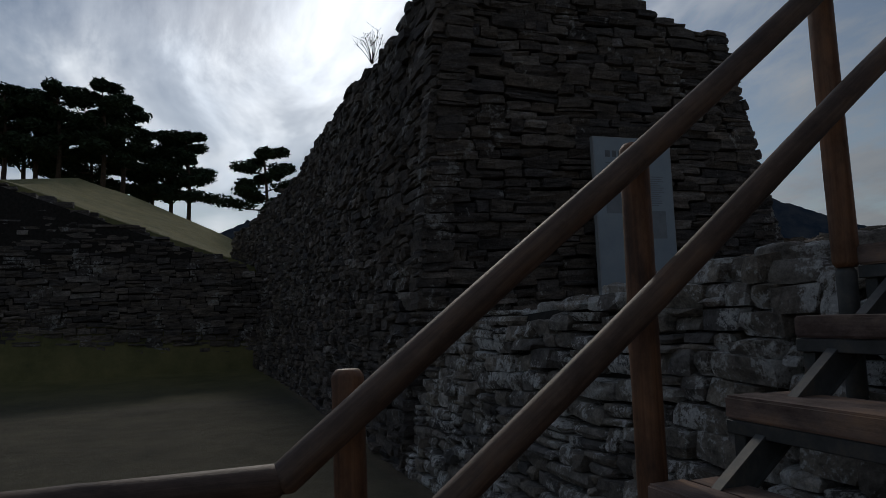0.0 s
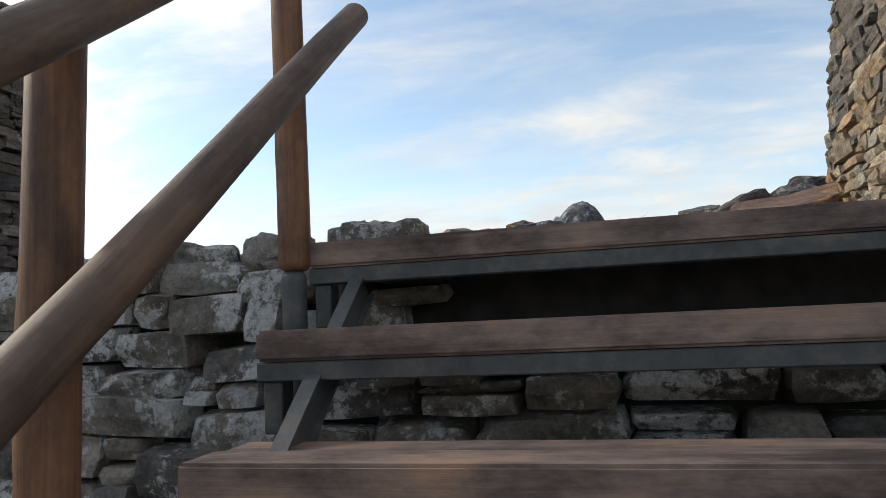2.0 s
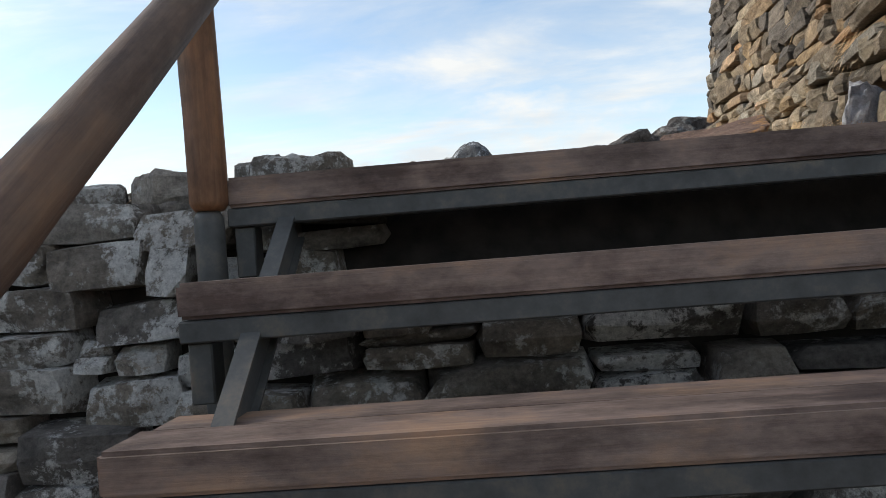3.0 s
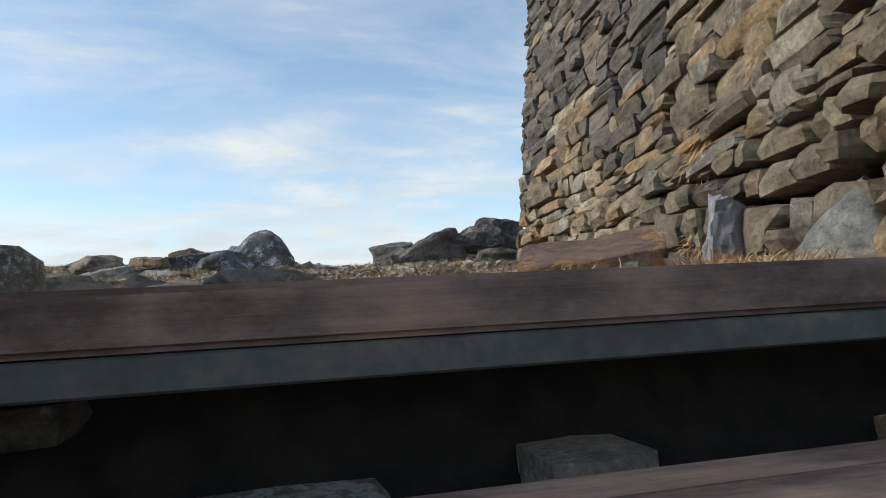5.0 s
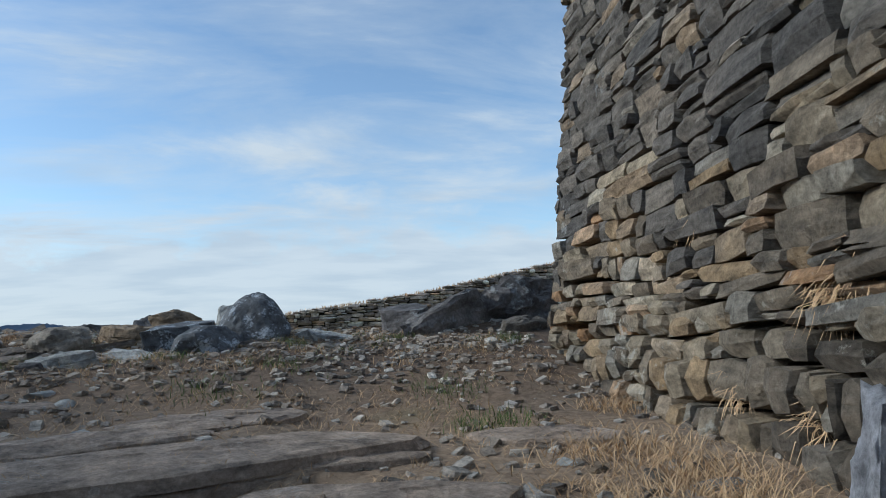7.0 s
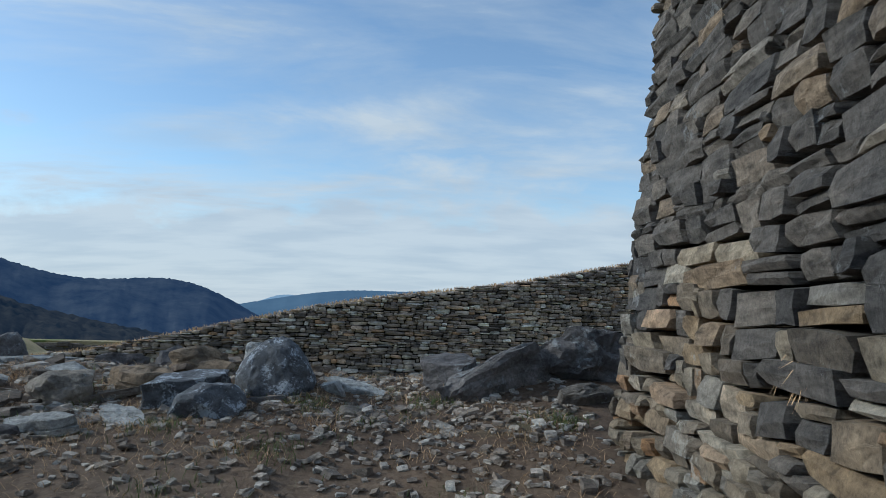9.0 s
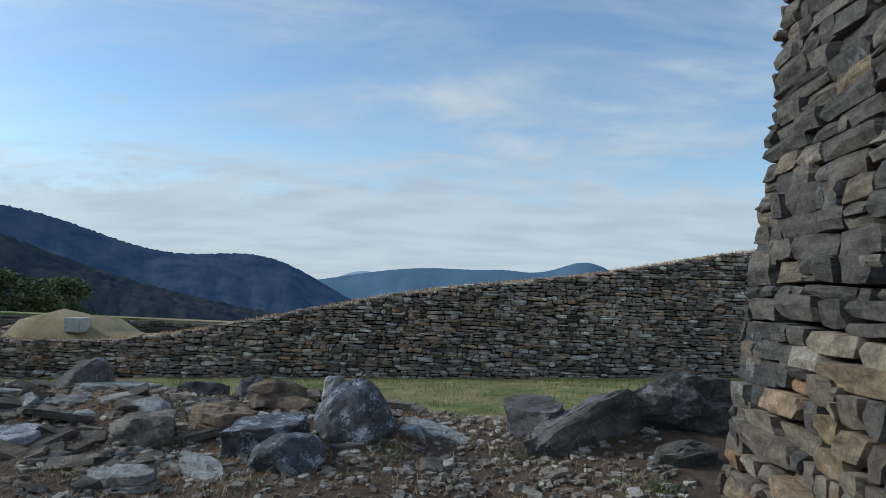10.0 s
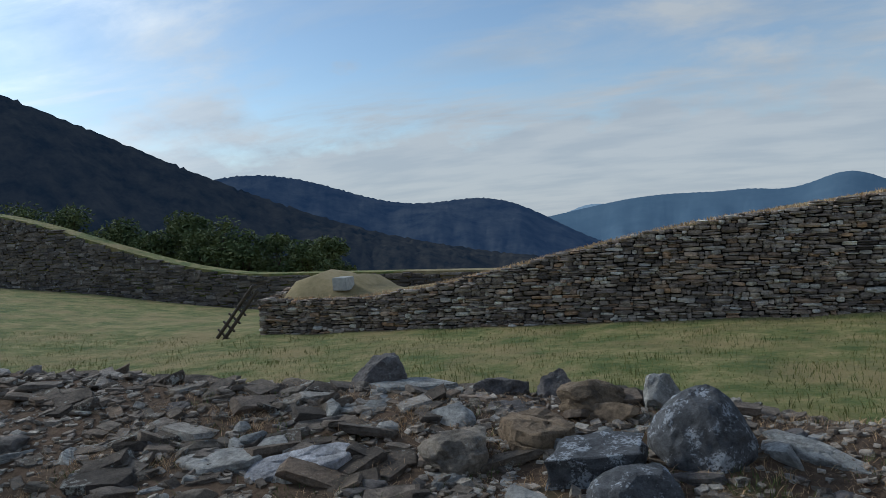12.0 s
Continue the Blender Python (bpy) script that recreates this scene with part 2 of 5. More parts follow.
def ground_material():
    m, t, shader = material("trodden_earth_and_grass", 0.97)
    pos = place_coords(t)
    xyz = node(t, "ShaderNodeSeparateXYZ", {0: pos})
    n1 = node(t, "ShaderNodeTexNoise", {"Vector": pos, "Scale": 1.1, "Detail": 5.0, "Roughness": 0.6})
    n2 = node(t, "ShaderNodeTexNoise", {"Vector": pos, "Scale": 24.0, "Detail": 8.0, "Roughness": 0.75})
    vor = node(t, "ShaderNodeTexVoronoi", {"Vector": pos, "Scale": 34.0, "Randomness": 1.0})
    earth = ramp(t, n2.outputs[0], [(0.3, (0.16, 0.12, 0.085)), (0.47, (0.37, 0.28, 0.195)), (0.56, (0.46, 0.36, 0.26)), (0.72, (0.6, 0.5, 0.38))]).outputs[0]
    chips = ramp(t, vor.outputs["Color"], [(0.3, (0.24, 0.195, 0.15)), (0.7, (0.52, 0.44, 0.345))]).outputs[0]
    earth = mix(t, 0.36, earth, chips)
    tint = ramp(t, n1.outputs[0], [(0.35, (0.78, 0.77, 0.76)), (0.6, (1.12, 1.0, 0.86))]).outputs[0]
    earth = mix(t, 0.7, earth, tint, "MULTIPLY")
    earth = mix(t, 1.0, earth, (0.82, 0.79, 0.77), "MULTIPLY")
    rubble_soil = node(t, "ShaderNodeMapRange", {0: xyz.outputs[1], 1: 2.4, 2: 4.2}).outputs[0]
    earth = mix(t, rubble_soil, earth, mix(t, 1.0, earth, (0.36, 0.32, 0.29), "MULTIPLY"))
    moss = ramp(t, n1.outputs[0], [(0.60, grey(0)), (0.72, grey(0.45))]).outputs[0]
    earth = mix(t, moss, earth, (0.10, 0.115, 0.04))
    n3 = node(t, "ShaderNodeTexNoise", {"Vector": pos, "Scale": 0.9, "Detail": 10.0, "Roughness": 0.78})
    field = ramp(t, n3.outputs[0], [(0.36, (0.06, 0.095, 0.02)), (0.46, (0.125, 0.15, 0.037)), (0.53, (0.195, 0.195, 0.06)), (0.62, (0.32, 0.265, 0.115))]).outputs[0]
    n5 = node(t, "ShaderNodeTexNoise", {"Vector": pos, "Scale": 0.35, "Detail": 6.0, "Roughness": 0.7})
    bare = ramp(t, n5.outputs[0], [(0.46, grey(0.0)), (0.62, grey(0.75))]).outputs[0]
    field = mix(t, bare, field, (0.3, 0.225, 0.1))
    dry = ramp(t, n3.outputs[0], [(0.3, (0.16, 0.135, 0.06)), (0.5, (0.28, 0.225, 0.115)), (0.7, (0.37, 0.30, 0.17))]).outputs[0]
    is_far = node(t, "ShaderNodeMapRange", {0: xyz.outputs[1], 1: 6.0, 2: 8.2}).outputs[0]
    beyond = node(t, "ShaderNodeMapRange", {0: xyz.outputs[1], 1: 23.8, 2: 24.2}).outputs[0]
    left = node(t, "ShaderNodeMapRange", {0: xyz.outputs[0], 1: -12.0, 2: -18.0}).outputs[0]
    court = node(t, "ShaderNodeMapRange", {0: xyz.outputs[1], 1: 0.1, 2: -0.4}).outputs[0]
    inside = node(t, "ShaderNodeMapRange", {0: xyz.outputs[0], 1: -16.1, 2: -15.5}).outputs[0]
    beyond = node(t, "ShaderNodeMath", {0: beyond, 1: inside}, operation="MULTIPLY").outputs[0]
    field = mix(t, beyond, field, dry)
    hill = ramp(t, n3.outputs[0], [(0.3, (0.10, 0.105, 0.035)), (0.7, (0.26, 0.22, 0.085))]).outputs[0]
    # The court's shade is painted in: its earth colour is darkened below the terrace.
    shaded_yard = ramp(t, n3.outputs[0], [(0.3, (0.045, 0.042, 0.028)), (0.7, (0.12, 0.105, 0.062))]).outputs[0]
    near = mix(t, court, mix(t, left, earth, hill), mix(t, left, shaded_yard, hill))
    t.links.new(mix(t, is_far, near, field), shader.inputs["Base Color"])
    n4 = node(t, "ShaderNodeTexNoise", {"Vector": pos, "Scale": 7.0, "Detail": 10.0, "Roughness": 0.7})
    total = node(t, "ShaderNodeMath", {0: n2.outputs[0], 1: n4.outputs[0]}, operation="ADD")
    bumped(t, shader, total.outputs[0], 0.8, 0.05)
    return m


GROUND = ground_material()


def wood_material(name, dark, mid, light, along, rough=0.7, wear=0.4):
    m, t, shader = material(name, rough)
    obj = node(t, "ShaderNodeTexCoord").outputs["Object"]
    rand = node(t, "ShaderNodeObjectInfo").outputs["Random"]
    shift = node(t, "ShaderNodeVectorMath", {0: obj, 1: node(t, "ShaderNodeCombineXYZ", {0: rand, 1: rand, 2: rand}).outputs[0]}, operation="ADD").outputs[0]

    def stretched(a, b, **more):
        at = node(t, "ShaderNodeMapping", {"Vector": shift, "Scale": tuple(a if c == along else b for c in "xyz")}).outputs[0]
        return node(t, "ShaderNodeTexNoise", {"Vector": at, "Scale": 1.0, "Detail": 9.0, "Roughness": 0.68, **more}).outputs[0]

    fibre = stretched(2.0, 62.0, Distortion=0.4)
    broad = stretched(2.6, 5.0)
    blot = stretched(5.0, 13.0)
    c = ramp(t, fibre, [(0.3, dark), (0.5, mid), (0.72, light)]).outputs[0]
    c = mix(t, wear, c, ramp(t, broad, [(0.38, (0.34, 0.30, 0.30)), (0.52, (0.95, 0.95, 0.95)), (0.66, (1.5, 1.3, 1.02))]).outputs[0], "MULTIPLY")
    c = mix(t, 0.7, c, ramp(t, blot, [(0.33, (0.4, 0.38, 0.38)), (0.5, (1.0, 1.0, 1.0)), (0.7, (1.35, 1.28, 1.2))]).outputs[0], "MULTIPLY")
    c = mix(t, 0.35, c, ramp(t, rand, [(0.0, grey(0.75)), (1.0, grey(1.2))]).outputs[0], "MULTIPLY")
    t.links.new(c, shader.inputs["Base Color"])
    both = node(t, "ShaderNodeMath", {0: fibre, 1: blot}, operation="ADD").outputs[0]
    bumped(t, shader, both, 0.4, 0.005)
    return m


TREAD_WOOD = wood_material("stained_tread_timber", (0.195, 0.136, 0.114), (0.25, 0.178, 0.147), (0.3, 0.22, 0.18), "x", 0.8, 0.95)
RAIL_WOOD = wood_material("brown_rail_log", (0.085, 0.05, 0.035), (0.135, 0.084, 0.058), (0.19, 0.126, 0.09), "z", 0.62, 0.75)
POST_WOOD = wood_material("orange_post_log", (0.14, 0.064, 0.031), (0.21, 0.10, 0.05), (0.28, 0.145, 0.075), "z", 0.6, 0.8)


def steel_material():
    m, t, shader = material("painted_grey_green_steel", 0.55)
    n = node(t, "ShaderNodeTexNoise", {"Vector": place_coords(t), "Scale": 9.0, "Detail": 7.0, "Roughness": 0.7})
    t.links.new(ramp(t, n.outputs[0], [(0.3, (0.036, 0.036, 0.035)), (0.52, (0.072, 0.073, 0.072)), (0.6, (0.105, 0.096, 0.085)), (0.72, (0.16, 0.125, 0.095))]).outputs[0], shader.inputs["Base Color"])
    bumped(t, shader, n.outputs[0], 0.2, 0.003)
    return m


STEEL = steel_material()


def plain_material(name, a, b, scale=8.0, rough=0.8, bump=0.2):
    m, t, shader = material(name, rough)
    n = node(t, "ShaderNodeTexNoise", {"Vector": place_coords(t), "Scale": scale, "Detail": 6.0, "Roughness": 0.65})
    t.links.new(ramp(t, n.outputs[0], [(0.32, a), (0.68, b)]).outputs[0], shader.inputs["Base Color"])
    if bump:
        bumped(t, shader, n.outputs[0], bump, 0.3 / scale)
    return m


SIGN_FACE = plain_material("pale_blue_grey_board", (0.27, 0.32, 0.37), (0.34, 0.39, 0.43), 3.0, 0.35, 0.0)
SIGN_EDGE = plain_material("brushed_sign_edge", (0.30, 0.32, 0.34), (0.36, 0.38, 0.4), 12.0, 0.4, 0.0)
SIGN_INK = plain_material("dark_print", (0.12, 0.13, 0.14), (0.18, 0.19, 0.2), 20.0, 0.5, 0.0)
SIGN_PICTURE = plain_material("grey_print", (0.19, 0.21, 0.23), (0.26, 0.28, 0.3), 9.0, 0.5, 0.0)
BARK = plain_material("pine_bark", (0.05, 0.035, 0.028), (0.14, 0.09, 0.06), 7.0, 0.95, 0.6)
NEEDLES = plain_material("pine_needles", (0.018, 0.035, 0.016), (0.05, 0.075, 0.032), 2.5, 0.9, 0.0)
BUSH = plain_material("broad_dark_leaves", (0.05, 0.085, 0.03), (0.16, 0.18, 0.065), 0.6, 0.9, 0.0)
STRAW = plain_material("dry_straw", (0.4, 0.25, 0.13), (0.68, 0.48, 0.28), 30.0, 0.9, 0.0)
GREEN_GRASS = plain_material("green_grass", (0.05, 0.085, 0.02), (0.14, 0.17, 0.05), 12.0, 0.9, 0.0)
FIELD_GRASS = plain_material("field_grass", (0.07, 0.105, 0.025), (0.27, 0.245, 0.085), 2.2, 0.95, 0.0)
WHITE_STONE = plain_material("white_cut_stone", (0.34, 0.33, 0.31), (0.5, 0.49, 0.46), 6.0, 0.8, 0.2)
OLD_TIMBER = plain_material("old_dark_timber", (0.05, 0.04, 0.032), (0.11, 0.085, 0.065), 12.0, 0.9, 0.4)


# Air haze is painted in: a bluish base colour plus a faint emission.
def mountain_material(name, a, b, scale, haze_glow, haze_colour):
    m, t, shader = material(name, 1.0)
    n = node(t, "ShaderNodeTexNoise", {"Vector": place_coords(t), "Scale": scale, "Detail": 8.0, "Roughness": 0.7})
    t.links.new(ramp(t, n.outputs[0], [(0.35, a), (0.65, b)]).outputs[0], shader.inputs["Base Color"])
    shader.inputs["Emission Color"].default_value, shader.inputs["Emission Strength"].default_value = (*haze_colour, 1), haze_glow
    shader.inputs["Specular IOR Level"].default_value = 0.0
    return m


# ---- building tools ----


def mesh_from(name, verts, faces, mat, smooth=False):
    me = bpy.data.meshes.new(name)
    me.from_pydata([tuple(v) for v in verts], [], [tuple(f) for f in faces])
    me.materials.append(mat)
    if smooth:
        me.polygons.foreach_set("use_smooth", [True] * len(me.polygons))
    me.update()
    return me


def part(name, bm, mat, parent=None, label="", smooth=False):
    me = bpy.data.meshes.new(name)
    bm.to_mesh(me)
    bm.free()
    me.materials.append(mat)
    if smooth:
        me.polygons.foreach_set("use_smooth", [True] * len(me.polygons))
    ob = new(name, me)
    ob.parent = parent
    return tagged(ob, label)


def box_bm(x0, x1, y0, y1, z0, z1, bevel=0.006, segments=2):
    bm = bmesh.new()
    bmesh.ops.create_cube(bm, size=1)
    for v in bm.verts:
        v.co = Vector(((x0 + x1) / 2 + v.co.x * (x1 - x0), (y0 + y1) / 2 + v.co.y * (y1 - y0), (z0 + z1) / 2 + v.co.z * (z1 - z0)))
    if bevel:
        bmesh.ops.bevel(bm, geom=bm.edges[:], offset=bevel, segments=segments, affect="EDGES")
    return bm


def log_bm(length, r0, r1, seed, sides=20, rings=16, wobble=0.004):
    """A slightly uneven round log along z, with rounded ends and a few knots."""
    rng = random.Random(seed)
    bm = bmesh.new()
    knots = [(rng.uniform(0.05, 0.95) * length, rng.uniform(0, 6.28), rng.uniform(0.006, 0.012)) for _ in range(int(length * 3) + 1)]
    stations = [(0, 0.72), (0.012, 0.95)] + [(0.02 + (length - 0.04) * k / rings, 1.0) for k in range(rings + 1)] + [(length - 0.012, 0.95), (length, 0.72)]
    loops = []
    for z, f in stations:
        ring = []
        r = (r0 + (r1 - r0) * z / length) * f
        cx, cy = (wobble * math.sin(z * 3 + k * 2 + seed) for k in (0, 1))
        for k in range(sides):
            a = 2 * math.pi * k / sides
            rr = r * (1 + 0.02 * math.sin(3 * a + z * 2 + seed))
            for kz, ka, kh in knots:
                d = ((z - kz) / 0.03) ** 2 + ((math.remainder(a - ka, 2 * math.pi)) / 0.45) ** 2
                rr += kh * math.exp(-d)
            ring.append(bm.verts.new((cx + rr * math.cos(a), cy + rr * math.sin(a), z)))
        loops.append(ring)
    for lo, hi in zip(loops, loops[1:]):
        for k in range(sides):
            bm.faces.new((lo[k], lo[(k + 1) % sides], hi[(k + 1) % sides], hi[k]))
    bm.faces.new(loops[0][::-1])
    bm.faces.new(loops[-1])
    return bm


def along(a, b):
    """The pose that carries the z axis from a towards b."""
    a, b = Vector(a), Vector(b)
    return Matrix.Translation(a) @ (b - a).to_track_quat("Z", "Y").to_matrix().to_4x4()


def unit_stone(seed, round_by=0.0):
    """A roughly split block within -0.5 to 0.5: 26 corners, 24 faces."""
    rng = random.Random(seed)
    verts, index, faces = [], {}, []
    skew = [rng.uniform(-0.12, 0.12) for _ in range(4)]
    for i in range(3):
        for j in range(3):
            for k in range(3):
                if (i, j, k) == (1, 1, 1):
                    continue
                p = [i - 1, j - 1, k - 1]
                outer = sum(abs(c) for c in p)
                f = (1.0, 1.0 + 0.1 * round_by, 0.975 - 0.07 * round_by, 0.93 - 0.2 * round_by)[outer] * (1 + rng.uniform(-0.05, 0.05))
                q = [0.5 * c * f + rng.uniform(-0.045, 0.045) for c in p]
                q[2] += skew[0] * q[0] * abs(p[2]) + skew[1] * q[0] * q[0] * p[2] * 0.6
                q[0] += skew[2] * q[2] * abs(p[0])
                index[i, j, k] = len(verts)
                verts.append(tuple(q))
    def quad(a, b, c, d, flip):
        faces.append((index[a], index[d], index[c], index[b]) if flip else (index[a], index[b], index[c], index[d]))
    for s in (0, 2):
        for a in (0, 1):
            for b in (0, 1):
                quad((s, a, b), (s, a + 1, b), (s, a + 1, b + 1), (s, a, b + 1), s == 0)
                quad((a, s, b), (a, s, b + 1), (a + 1, s, b + 1), (a + 1, s, b), s == 0)
                quad((a, b, s), (a + 1, b, s), (a + 1, b + 1, s), (a, b + 1, s), s == 0)
    return verts, faces


STONES = [unit_stone(100 + k) for k in range(18)]
SOFT_STONES = [unit_stone(170 + k, 0.42) for k in range(18)]
MID_STONES = [unit_stone(130 + k, 0.12) for k in range(18)]
ROUND_STONES = [unit_stone(150 + k, 0.7) for k in range(18)]


def courses(rng, length, bottom, top, tall, long, ends):
    """Rough courses of stones: yields u0, u1, z0, z1 of each."""
    z, highest = bottom, max(top(length * k / 60) for k in range(61))
    wave = [rng.uniform(0, 6.28) for _ in range(3)]
    while z < highest:
        h = rng.uniform(*tall)
        u = -rng.uniform(0, long[1] * 0.5)
        while u < length:
            w = rng.uniform(*long) * (0.75 + 0.75 * rng.random() ** 2)
            if rng.random() < 0.2:
                w *= 0.45
            a, b = max(u, ends[0] * z), min(u + w, length - ends[1] * z)
            mid = (a + b) / 2
            dip = 0.35 * h * math.sin(mid * 1.7 + wave[0] + z * 2) + 0.2 * h * math.sin(mid * 4.1 + wave[1] - z)
            if b - a > 0.25 * long[0] and z + dip < top(mid) - 0.3 * h:
                if rng.random() < 0.26 and h > tall[0] * 1.15:
                    cut = rng.uniform(0.35, 0.65)
                    yield a, b, z + dip, z + dip + h * cut
                    yield a, b, z + dip + h * cut, z + dip + h
                else:
                    roof = max(top(mid) + 0.015, z + dip + 0.35 * h)
                    yield a, b, z + dip, min(z + dip + h * rng.uniform(0.9, 1.12), roof)
            u += w
        z += h


def stone_face(owner, seed, line, length, bottom, top, tall, long, batter, mats, depth, first, tilt=0.0, jut=0.025, parts=300, ends=(0, 0), other=None, where=None, shapes=STONES):
    """Lays one face of a dry stone wall. line(u): the foot's x, y and its outward way. The stones with the least first(u, z) are single parts."""
    rng = random.Random(seed)
    made = []
    for a, b, z0, z1 in courses(rng, length, bottom, top, tall, long, ends):
        u, z = (a + b) / 2, (z0 + z1) / 2
        made.append((first(u, z), u, z, b - a, z1 - z0))
    made.sort()
    meshes = {}
    rest = (([], []), ([], []))
    for n, (_, u, z, w, h) in enumerate(made):
        x, y, nx, ny = line(u)
        out = rng.uniform(-jut, jut) + (rng.uniform(0, 1.4 * jut) if rng.random() < 0.12 else 0) - depth / 2 + 0.02
        slide = -batter * z
        shape = rng.randrange(len(STONES))
        m = Matrix.Translation((x + nx * (out + slide), y + ny * (out + slide), z)) @ Matrix.Rotation(math.atan2(ny, nx), 4, "Z")
        m = m @ Euler((radians(tilt + rng.gauss(0, 2.2)), radians(rng.gauss(0, 1.6)), radians(rng.gauss(0, 1.0)))).to_matrix().to_4x4()
        m = m @ Matrix.Rotation(rng.choice((0, math.pi)), 4, "X")
        m = m @ Matrix.Diagonal((depth, w * 1.0 - 0.006, h * 0.98 - 0.004, 1))
        kind = 1 if where and where(u, z) + rng.gauss(0, 0.25) > 0 else 0
        use = other if kind else mats
        if n < parts:
            if (shape, kind) not in meshes:
                meshes[shape, kind] = mesh_from("stone", *shapes[shape], use[0])
            ob = new("stone", meshes[shape, kind])
            ob.parent = owner
            ob.matrix_basis = m
        else:
            verts, faces = rest[kind]
            base = len(verts)
            verts += [m @ Vector(v) for v in shapes[shape][0]]
            faces += [[base + k for k in f] for f in shapes[shape][1]]
    for (verts, faces), use in zip(rest, (mats, other)):
        if verts:
            ob = new("stones", mesh_from("stones", verts, faces, use[1]))
            ob.parent = owner
            tagged(ob, kind="stuff")


def straight(a, b):
    a, b = Vector(a), Vector(b)
    d = (b - a).normalized()
    return lambda u: (a.x + d.x * u, a.y + d.y * u, d.y, -d.x)


def rock_mesh(name, seed, size, mat, cuts=9, rough=0.16, detail=4, taper=0.0):
    """An angular boulder: a ball cut by planes, then roughened. Its foot lies at z = 0."""
    rng = random.Random(seed)
    bm = bmesh.new()
    bmesh.ops.create_icosphere(bm, subdivisions=detail, radius=1.0)
    planes = [(Vector((rng.gauss(0, 1), rng.gauss(0, 1), rng.gauss(0, 0.8))).normalized(), rng.uniform(0.46, 0.8)) for _ in range(cuts)]
    off = Vector((seed * 1.7, seed * 0.9, seed * 2.3))
    for v in bm.verts:
        p = v.co.copy()
        for way, far in planes:
            over = p.dot(way) - far
            if over > 0:
                p -= way * over * 0.97
        p *= 1 + rough * noise.noise(p * 2.2 + off) + 0.5 * rough * noise.noise(p * 6 + off)
        p.x, p.y = p.x * (1 - taper * max(0, p.z)), p.y * (1 - taper * max(0, p.z))
        v.co = Vector((p.x * size[0] * 0.66, p.y * size[1] * 0.66, (p.z + 0.42) * size[2] * 0.62))
    me = bpy.data.meshes.new(name)
    bm.to_mesh(me)
    bm.free()
    me.materials.append(mat)
    return me


def slab_mesh(name, seed, size, mat):
    """A flat split stone with a broken outline and layered edge. Its foot lies at z = 0."""
    rng = random.Random(seed)
    n = 22
    outline = []
    corners = sorted(rng.uniform(0, 6.28) for _ in range(6))
    for k in range(n):
        a = 2 * math.pi * k / n
        r = min(0.5 / max(abs(math.cos(a - c)), 0.35) for c in corners[:3]) * 0.86
        r = min(r, 0.60) * rng.uniform(0.93, 1.05)
        outline.append((r * math.cos(a), r * math.sin(a)))
    bm = bmesh.new()
    rings = []
    for scale, z, rough in ((1.0, 0.0, 0.0), (1.03, 0.35, 0.03), (0.95, 0.42, 0.03), (1.0, 0.5, 0.03), (0.97, 0.92, 0.02), (0.90, 1.0, 0.04), (0.62, 1.02, 0.05), (0.3, 1.04, 0.06)):
        ring = []
        for x, y in outline:
            dz = rng.uniform(-1, 1) * rough * 1.6 + 0.10 * noise.noise(Vector((x * 3, y * 3, seed))) * (z > 0.6)
            ring.append(bm.verts.new((x * scale * size[0] * (1 + rng.uniform(-rough, rough)), y * scale * size[1] * (1 + rng.uniform(-rough, rough)), (z + dz) * size[2] * 0.9)))
        rings.append(ring)
    for lo, hi in zip(rings, rings[1:]):
        for k in range(n):
            bm.faces.new((lo[k], lo[(k + 1) % n], hi[(k + 1) % n], hi[k]))
    bm.faces.new(rings[-1])
    bm.faces.new(rings[0][::-1])
    me = bpy.data.meshes.new(name)
    bm.to_mesh(me)
    bm.free()
    me.materials.append(mat)
    return me


def rock(name, label, at, size, turn, mat, seed, lean=(0, 0), sink=0.04, cuts=11, rough=0.16, detail=4, taper=0.0, group="loose rocks on the terrace"):
    if name == "block_stone":
        me = bpy.data.meshes.new(name)
        bm = bmesh.new()
        bmesh.ops.create_cube(bm, size=1)
        bmesh.ops.bevel(bm, geom=bm.edges[:], offset=0.03, segments=1, affect="EDGES")
        bmesh.ops.subdivide_edges(bm, edges=bm.edges[:], cuts=3, use_grid_fill=True)
        r = random.Random(seed)
        skew = [r.uniform(-0.22, 0.22) for _ in range(6)]
        for v in bm.verts:
            p = v.co.copy()
            p.x += skew[0] * p.z + skew[1] * p.y
            p.z += (skew[2] * p.x + skew[3] * p.y) * (p.z > 0)
            p += Vector((noise.noise(p * 3 + Vector((seed, 0, 0))), noise.noise(p * 3 + Vector((0, seed, 0))), noise.noise(p * 3 + Vector((0, 0, seed))))) * 0.10
            v.co = Vector((p.x * size[0], p.y * size[1], (p.z + 0.5) * size[2]))
        bm.to_mesh(me)
        bm.free()
        me.materials.append(mat)
        ob = new(name, me)
    elif name in ("slab", "rock_ledge", "cap_stone"):
        ob = new(name, slab_mesh(name, seed, size, mat))
    else:
        ob = new(name, rock_mesh(name, seed, size, mat, cuts, rough, detail, taper))
    if name != "cap_stone":
        at = (at[0] + 0.05 * at[1], *at[1:])
    ob.matrix_world = pose(at[0], at[1], ground_z(at[0], at[1]) - sink + (at[2] if len(at) > 2 else 0), lean[0], lean[1], turn)
    return tagged(ob, label, "rock", group)


# ---- the lie of the land ----


def smooth(a, b, v):
    v = min(1.0, max(0.0, (v - a) / (b - a)))
    return v * v * (3 - 2 * v)


def far_top(x):
    """The top of the long wall beyond the field, along x."""
    x -= 1.5
    return -0.86 + 2.62 * smooth(-14.5, 2.5, x) * 1.0 + 1.7 * smooth(0, 13, x) + 0.7 * smooth(11, 24, x)


